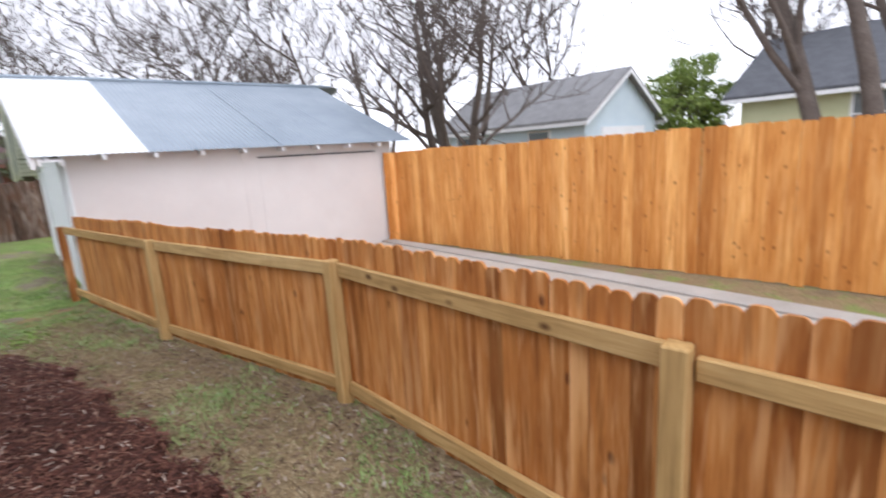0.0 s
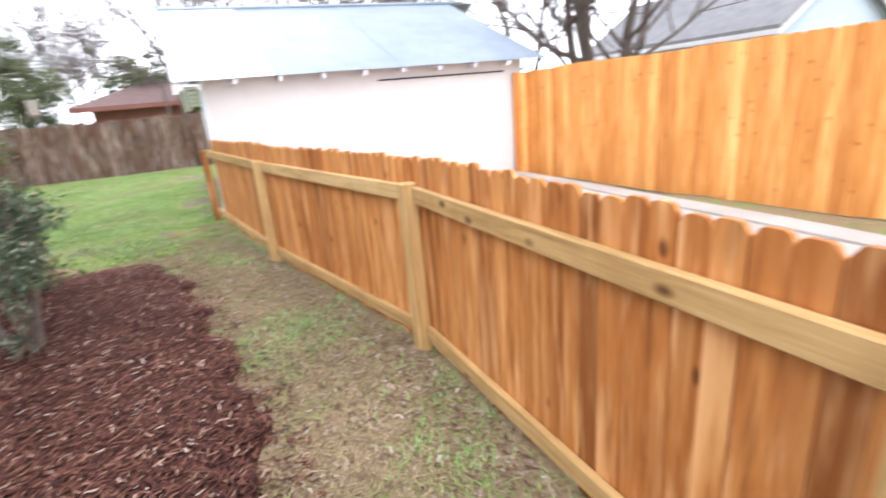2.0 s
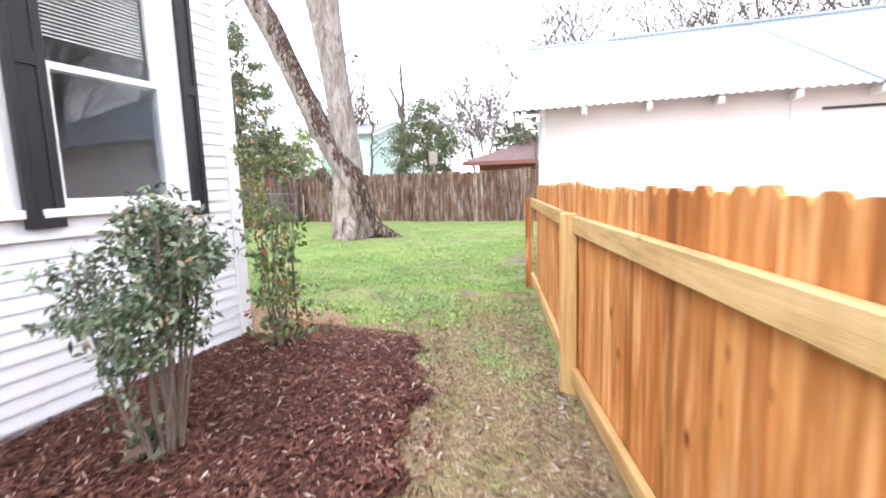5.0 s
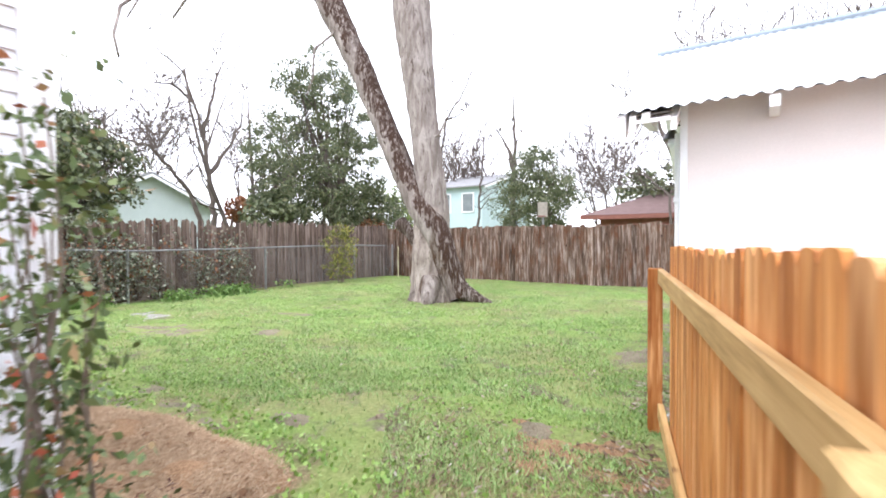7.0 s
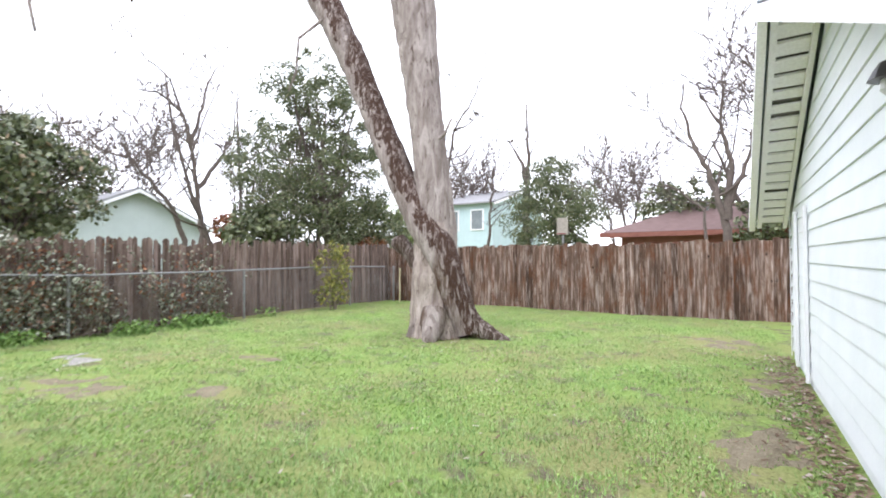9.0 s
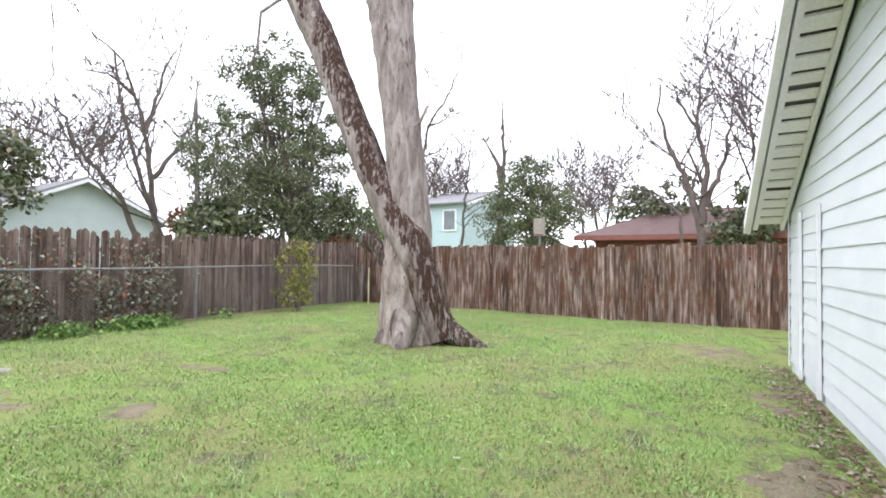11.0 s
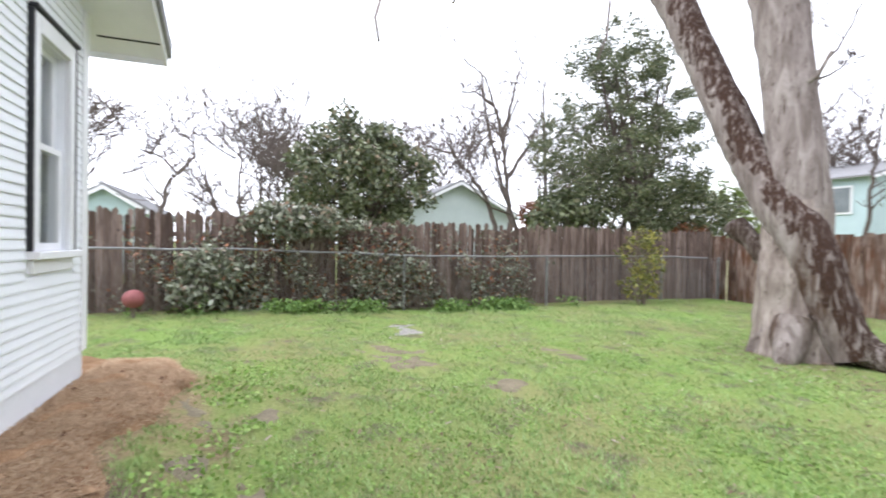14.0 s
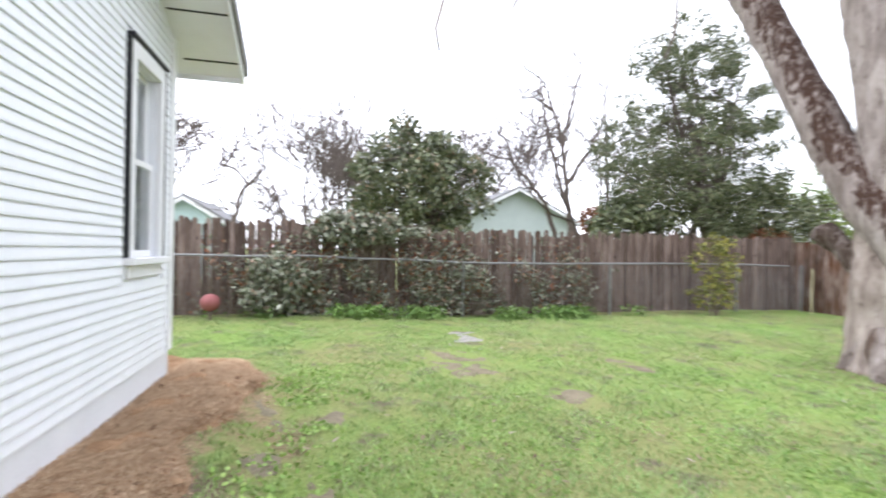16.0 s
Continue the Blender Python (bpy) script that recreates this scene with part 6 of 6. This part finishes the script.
def red_globe():
    g = thing("garden_globe", "faded red garden globe by the chain-link fence", "garden globe", at=(-9.45, 5.35, float(ground_z(-9.45, 5.35))))
    bm = bmesh.new()
    bmesh.ops.create_uvsphere(bm, u_segments=18, v_segments=12, radius=0.165, matrix=Matrix.Translation((0, 0, 0.31)) @ Matrix.Diagonal((1, 1, 0.93, 1)))
    for fc in bm.faces:
        fc.smooth = True
    part("globe", bm, M_RED_BALL, g)
    v, f = [], []
    tube(v, f, [(0, 0, -0.1), (0, 0, 0.08), (0, 0, 0.14)], [0.03, 0.025, 0.06], 8)
    part("stake", mesh_from("stake", v, f, M_STEM), None, g)
    return g


red_globe()


# ---- turf, mulch and litter ----
def in_mud(x, y, grow_by=1.0):
    k = np.zeros(len(x), bool)
    for mx, my, rx, ry in MUD:
        k |= np.hypot((x - mx) / (rx * grow_by), (y - my) / (ry * grow_by)) < 1
    return k


def patchy(x, y):
    return 0.5 + 0.22 * np.sin(x * 2.3 + np.sin(y * 1.9) * 1.4) + 0.2 * np.sin(y * 3.1 + np.sin(x * 2.7)) + 0.12 * np.sin(x * 7.7 + y * 5.1) + 0.1 * np.sin(x * 13.1 - y * 11.3)


def thin_turf(x, y):
    """0..1: where the lawn is worn thin, more so close to the house and the shed."""
    w = 0.30 * np.sin(x * 3.7 + 2.1 * np.sin(y * 2.3)) * np.sin(y * 4.3 + 1.7 * np.sin(x * 1.9)) + 0.22 * np.sin(x * 9.1 + 1.3 * np.sin(y * 6.1)) * np.sin(y * 10.7 - x * 2.0) + 0.12 * np.sin(x * 21 + y * 13) * np.sin(y * 23 - x * 9)
    near = 0.20 * smooth01(9.6, 7.2, y) + 0.22 * smooth01(0.9, 0.1, np.abs(x - 0.3)) * (y > 8.6)
    return 0.36 + w + near


def fence_x(y):
    ys, xs = [p[1] for p in POSTS], [p[0] for p in POSTS]
    return np.interp(y, ys, xs)


def lawn():
    rng = np.random.default_rng(41)
    n1, n2 = 150000, 420000
    ra, an = rng.uniform(0.2, 1.0, n2) ** 1.25 * 11.5, rng.uniform(0, 2 * math.pi, n2)
    x = np.concatenate([rng.uniform(-9.8, 1.0, n1), -0.3 + ra * np.cos(an)])
    y = np.concatenate([rng.uniform(6.3, 18.9, n1), 7.2 + ra * np.sin(an)])
    x = np.concatenate([x, rng.uniform(-9.8, -5.2, 26000)])
    y = np.concatenate([y, rng.uniform(2.5, 7.0, 26000)])
    keep = (x > -9.8) & ((y > 6.3) | (x < -5.0)) & (y < 18.9)
    x, y = x[keep], y[keep]
    k = rng.random(len(x)) < np.clip(0.35 + patchy(x, y), 0.25, 1)
    k &= x < np.where(y > 8.6, shed_x(y) - 0.1, fence_x(y) - 0.05)
    k &= ~(in_mud(x, y, 0.95) & (rng.random(len(x)) < np.where(y < 8.2, 0.90, 0.88)))
    k &= ~((x > 0.1) & (y < 8.5) & (rng.random(len(x)) < 0.7))
    k &= (soil_in(x, y) < 0.2) & (mulch_in(x, y) < 0.1)
    k &= np.hypot(x + 4.5, y - 13.9) > 0.6
    k &= ~((y < 7.6) & (x > -0.9) & (rng.random(len(x)) < 0.75 - 0.5 * (y - 6.6)))
    k &= ~((thin_turf(x, y) > 0.62) & (rng.random(len(x)) < 0.72))
    x, y = x[k], y[k]
    pos = np.stack([x, y, ground_z(x, y) - 0.004], 1)
    me = scatter("lawn_grass", pos, 0.042, 0.8, M_GRASS, rng, "blade", lean=1.0, width=0.095)
    tagged(new("lawn_grass", me), "short bright green winter lawn grass", "grass", kind="stuff")
    # broader clover leaves, in drifts
    n = 34000
    x, y = rng.uniform(-6.0, 0.8, n), rng.uniform(6.9, 13.0, n)
    k = (patchy(x * 0.8 + 3, y * 0.8) > 0.55) & (x < np.where(y > 8.6, shed_x(y) - 0.1, fence_x(y) - 0.05)) & ~in_mud(x, y, 0.9) & (soil_in(x, y) < 0.2) & (mulch_in(x, y) < 0.1)
    x, y = x[k], y[k]
    me = scatter("clover", np.stack([x, y, ground_z(x, y) + 0.014], 1), 0.021, 1, M_CLOVER, rng, "leaf", width=0.42)
    tagged(new("clover", me), "low clover leaves among the lawn grass", "clover", kind="stuff")


def side_strip():
    rng = np.random.default_rng(43)
    def spots(n, y0, y1):
        y = rng.uniform(y0, y1, n)
        u = rng.random(n)
        a = np.clip(mulch_edge(y), -0.9, 2) - 0.06
        return a + (fence_x(y) + 0.02 - a) * u, y
    x, y = spots(85000, -1.0, 8.5)
    k = rng.random(len(x)) < np.clip(1.15 - 0.55 * patchy(x, y), 0.1, 1) * np.clip((8.3 - y), 0.1, 1)
    k &= x < fence_x(y)
    x, y = x[k], y[k]
    tagged(new("dry_turf", scatter("dry_turf", np.stack([x, y, ground_z(x, y) - 0.002], 1), 0.045, 0.42, M_STRAW, rng, "blade", lean=1.5, width=0.075)), "dry tan trodden turf beside the low fence", "dry grass", kind="stuff")
    x, y = spots(70000, -1.0, 8.2)
    k = patchy(x * 1.2 + 1, y * 1.1) + rng.normal(0, 0.20, len(x)) > 0.91 - 0.55 * np.clip((y - 5.2) / 2.5, 0, 1)
    x, y = x[k], y[k]
    tagged(new("green_turf", scatter("green_turf", np.stack([x, y, ground_z(x, y) - 0.002], 1), 0.05, 0.65, M_GRASS, rng, "blade", lean=1.1, width=0.085)), "green grass tufts in the dry turf", "grass", kind="stuff")
    x, y = spots(5200, -1.0, 8.5)
    near = rng.random(len(x)) < 0.4
    x[near] = fence_x(y[near]) - np.abs(rng.normal(0, 0.18, near.sum())) - 0.02
    tagged(new("leaf_litter", scatter("leaf_litter", np.stack([x, y, ground_z(x, y) + 0.012], 1), 0.035, 1, M_LITTER, rng, "chip", width=0.22)), "small fallen leaves and twigs on the turf", "leaf litter", kind="stuff")
    n = 1500
    x = np.concatenate([rng.normal(-4.2, 0.75, n // 2), rng.uniform(-7, 0.6, n // 2)])
    y = np.concatenate([rng.normal(13.5, 0.5, n // 2), rng.uniform(7.2, 15, n // 2)])
    k = x < shed_x(np.maximum(y, 8.6)) - 0.1
    tagged(new("leaf_litter", scatter("leaf_litter", np.stack([x, y, ground_z(x, y) + 0.025], 1)[k], 0.04, 1, M_LITTER, rng, "chip", width=0.24)), "small fallen leaves in the lawn and round the tree", "leaf litter", kind="stuff")
    n = 1400
    y = rng.uniform(9.0, 15.0, n)
    x = shed_x(y) - 0.04 - np.abs(rng.normal(0, 0.2, n))
    tagged(new("leaf_litter", scatter("leaf_litter", np.stack([x, y, ground_z(x, y) + 0.02], 1), 0.045, 1, M_LITTER, rng, "chip", width=0.25)), "fallen leaves and rubble along the shed wall", "leaf litter", kind="stuff")


def mulch_chips():
    rng = np.random.default_rng(47)
    n = 80000
    y = rng.uniform(-1.0, 6.7, n)
    x = rng.uniform(-1.05, 1.75, n)
    k = mulch_in(x, y) > rng.uniform(0.0, 0.9, n)
    edge = mulch_edge(y) - x
    k |= (edge > -0.16) & (edge < 0.1) & (rng.random(n) < 0.22) & (y < 6.4)
    k &= x > -1.02
    x, y = x[k], y[k]
    z = ground_z(x, y) + 0.05 * mulch_in(x, y) + rng.uniform(0.0, 0.022, len(x))
    tagged(new("mulch_chips", scatter("mulch_chips", np.stack([x, y, z], 1), 0.042, 1, M_CHIP, rng, "chip", width=0.13)), "shredded dark red-brown bark mulch", "mulch", kind="stuff")
    n = 90000
    x, y = rng.uniform(-5.9, -0.4, n), rng.uniform(6.06, 7.4, n)
    k = soil_in(x, y) > rng.uniform(0.05, 0.9, n)
    x, y = x[k], y[k]
    z = ground_z(x, y) + 0.055 * soil_in(x, y) + rng.uniform(0, 0.02, len(x))
    tagged(new("straw_pieces", scatter("straw_pieces", np.stack([x, y, z], 1), 0.026, 1, M_STRAWBED, rng, "chip", width=0.10)), "tan straw and soil crumbs by the wall", "straw", kind="stuff")


def broad_weeds():
    """Low broad-leaved weeds along the edge of the straw bed and in the worn lawn before it."""
    rng = np.random.default_rng(53)
    cx, cy = rng.uniform(-5.6, 0.4, 80), 6.85 + np.abs(rng.normal(0, 0.35, 80))
    k = (soil_in(cx, cy) < 0.4) & (mulch_in(cx, cy) < 0.1) & (cx < fence_x(cy) - 0.2)
    cx, cy = cx[k], cy[k]
    n = 24
    x = (cx[:, None] + rng.normal(0, 0.08, (len(cx), n))).ravel()
    y = (cy[:, None] + rng.normal(0, 0.08, (len(cx), n))).ravel()
    z = ground_z(x, y) + rng.uniform(0.012, 0.05, len(x))
    tagged(new("weeds", scatter("weeds", np.stack([x, y, z], 1), 0.036, 1, M_CLOVER, rng, "leaf", width=0.38)), "low broad-leaved weeds beside the straw bed", "weeds", kind="stuff")
    n = 46000
    x, y = rng.uniform(-5.9, -0.4, n), rng.uniform(6.06, 7.4, n)
    k = soil_in(x, y) > rng.uniform(0.05, 0.9, n)
    x, y = x[k], y[k]
    z = ground_z(x, y) + 0.05 * soil_in(x, y) + 0.01
    tagged(new("dead_grass", scatter("dead_grass", np.stack([x, y, z], 1), 0.055, 0.35, M_STRAWBED, rng, "blade", lean=1.4, width=0.05)), "matted dead grass on the soil bed", "dead grass", kind="stuff")
    n = 160
    x, y = rng.uniform(-5.6, -0.6, n), rng.uniform(6.10, 6.95, n)
    k = soil_in(x, y) > 0.6
    x, y = x[k], y[k]
    z = ground_z(x, y) + 0.05
    tagged(new("soil_clods", scatter("soil_clods", np.stack([x, y, z], 1), 0.075, 1, M_CLOD, rng, "clod", width=0.4)), "brown earth clods on the soil bed", "soil clods", kind="stuff")


lawn()
side_strip()
broad_weeds()
mulch_chips()
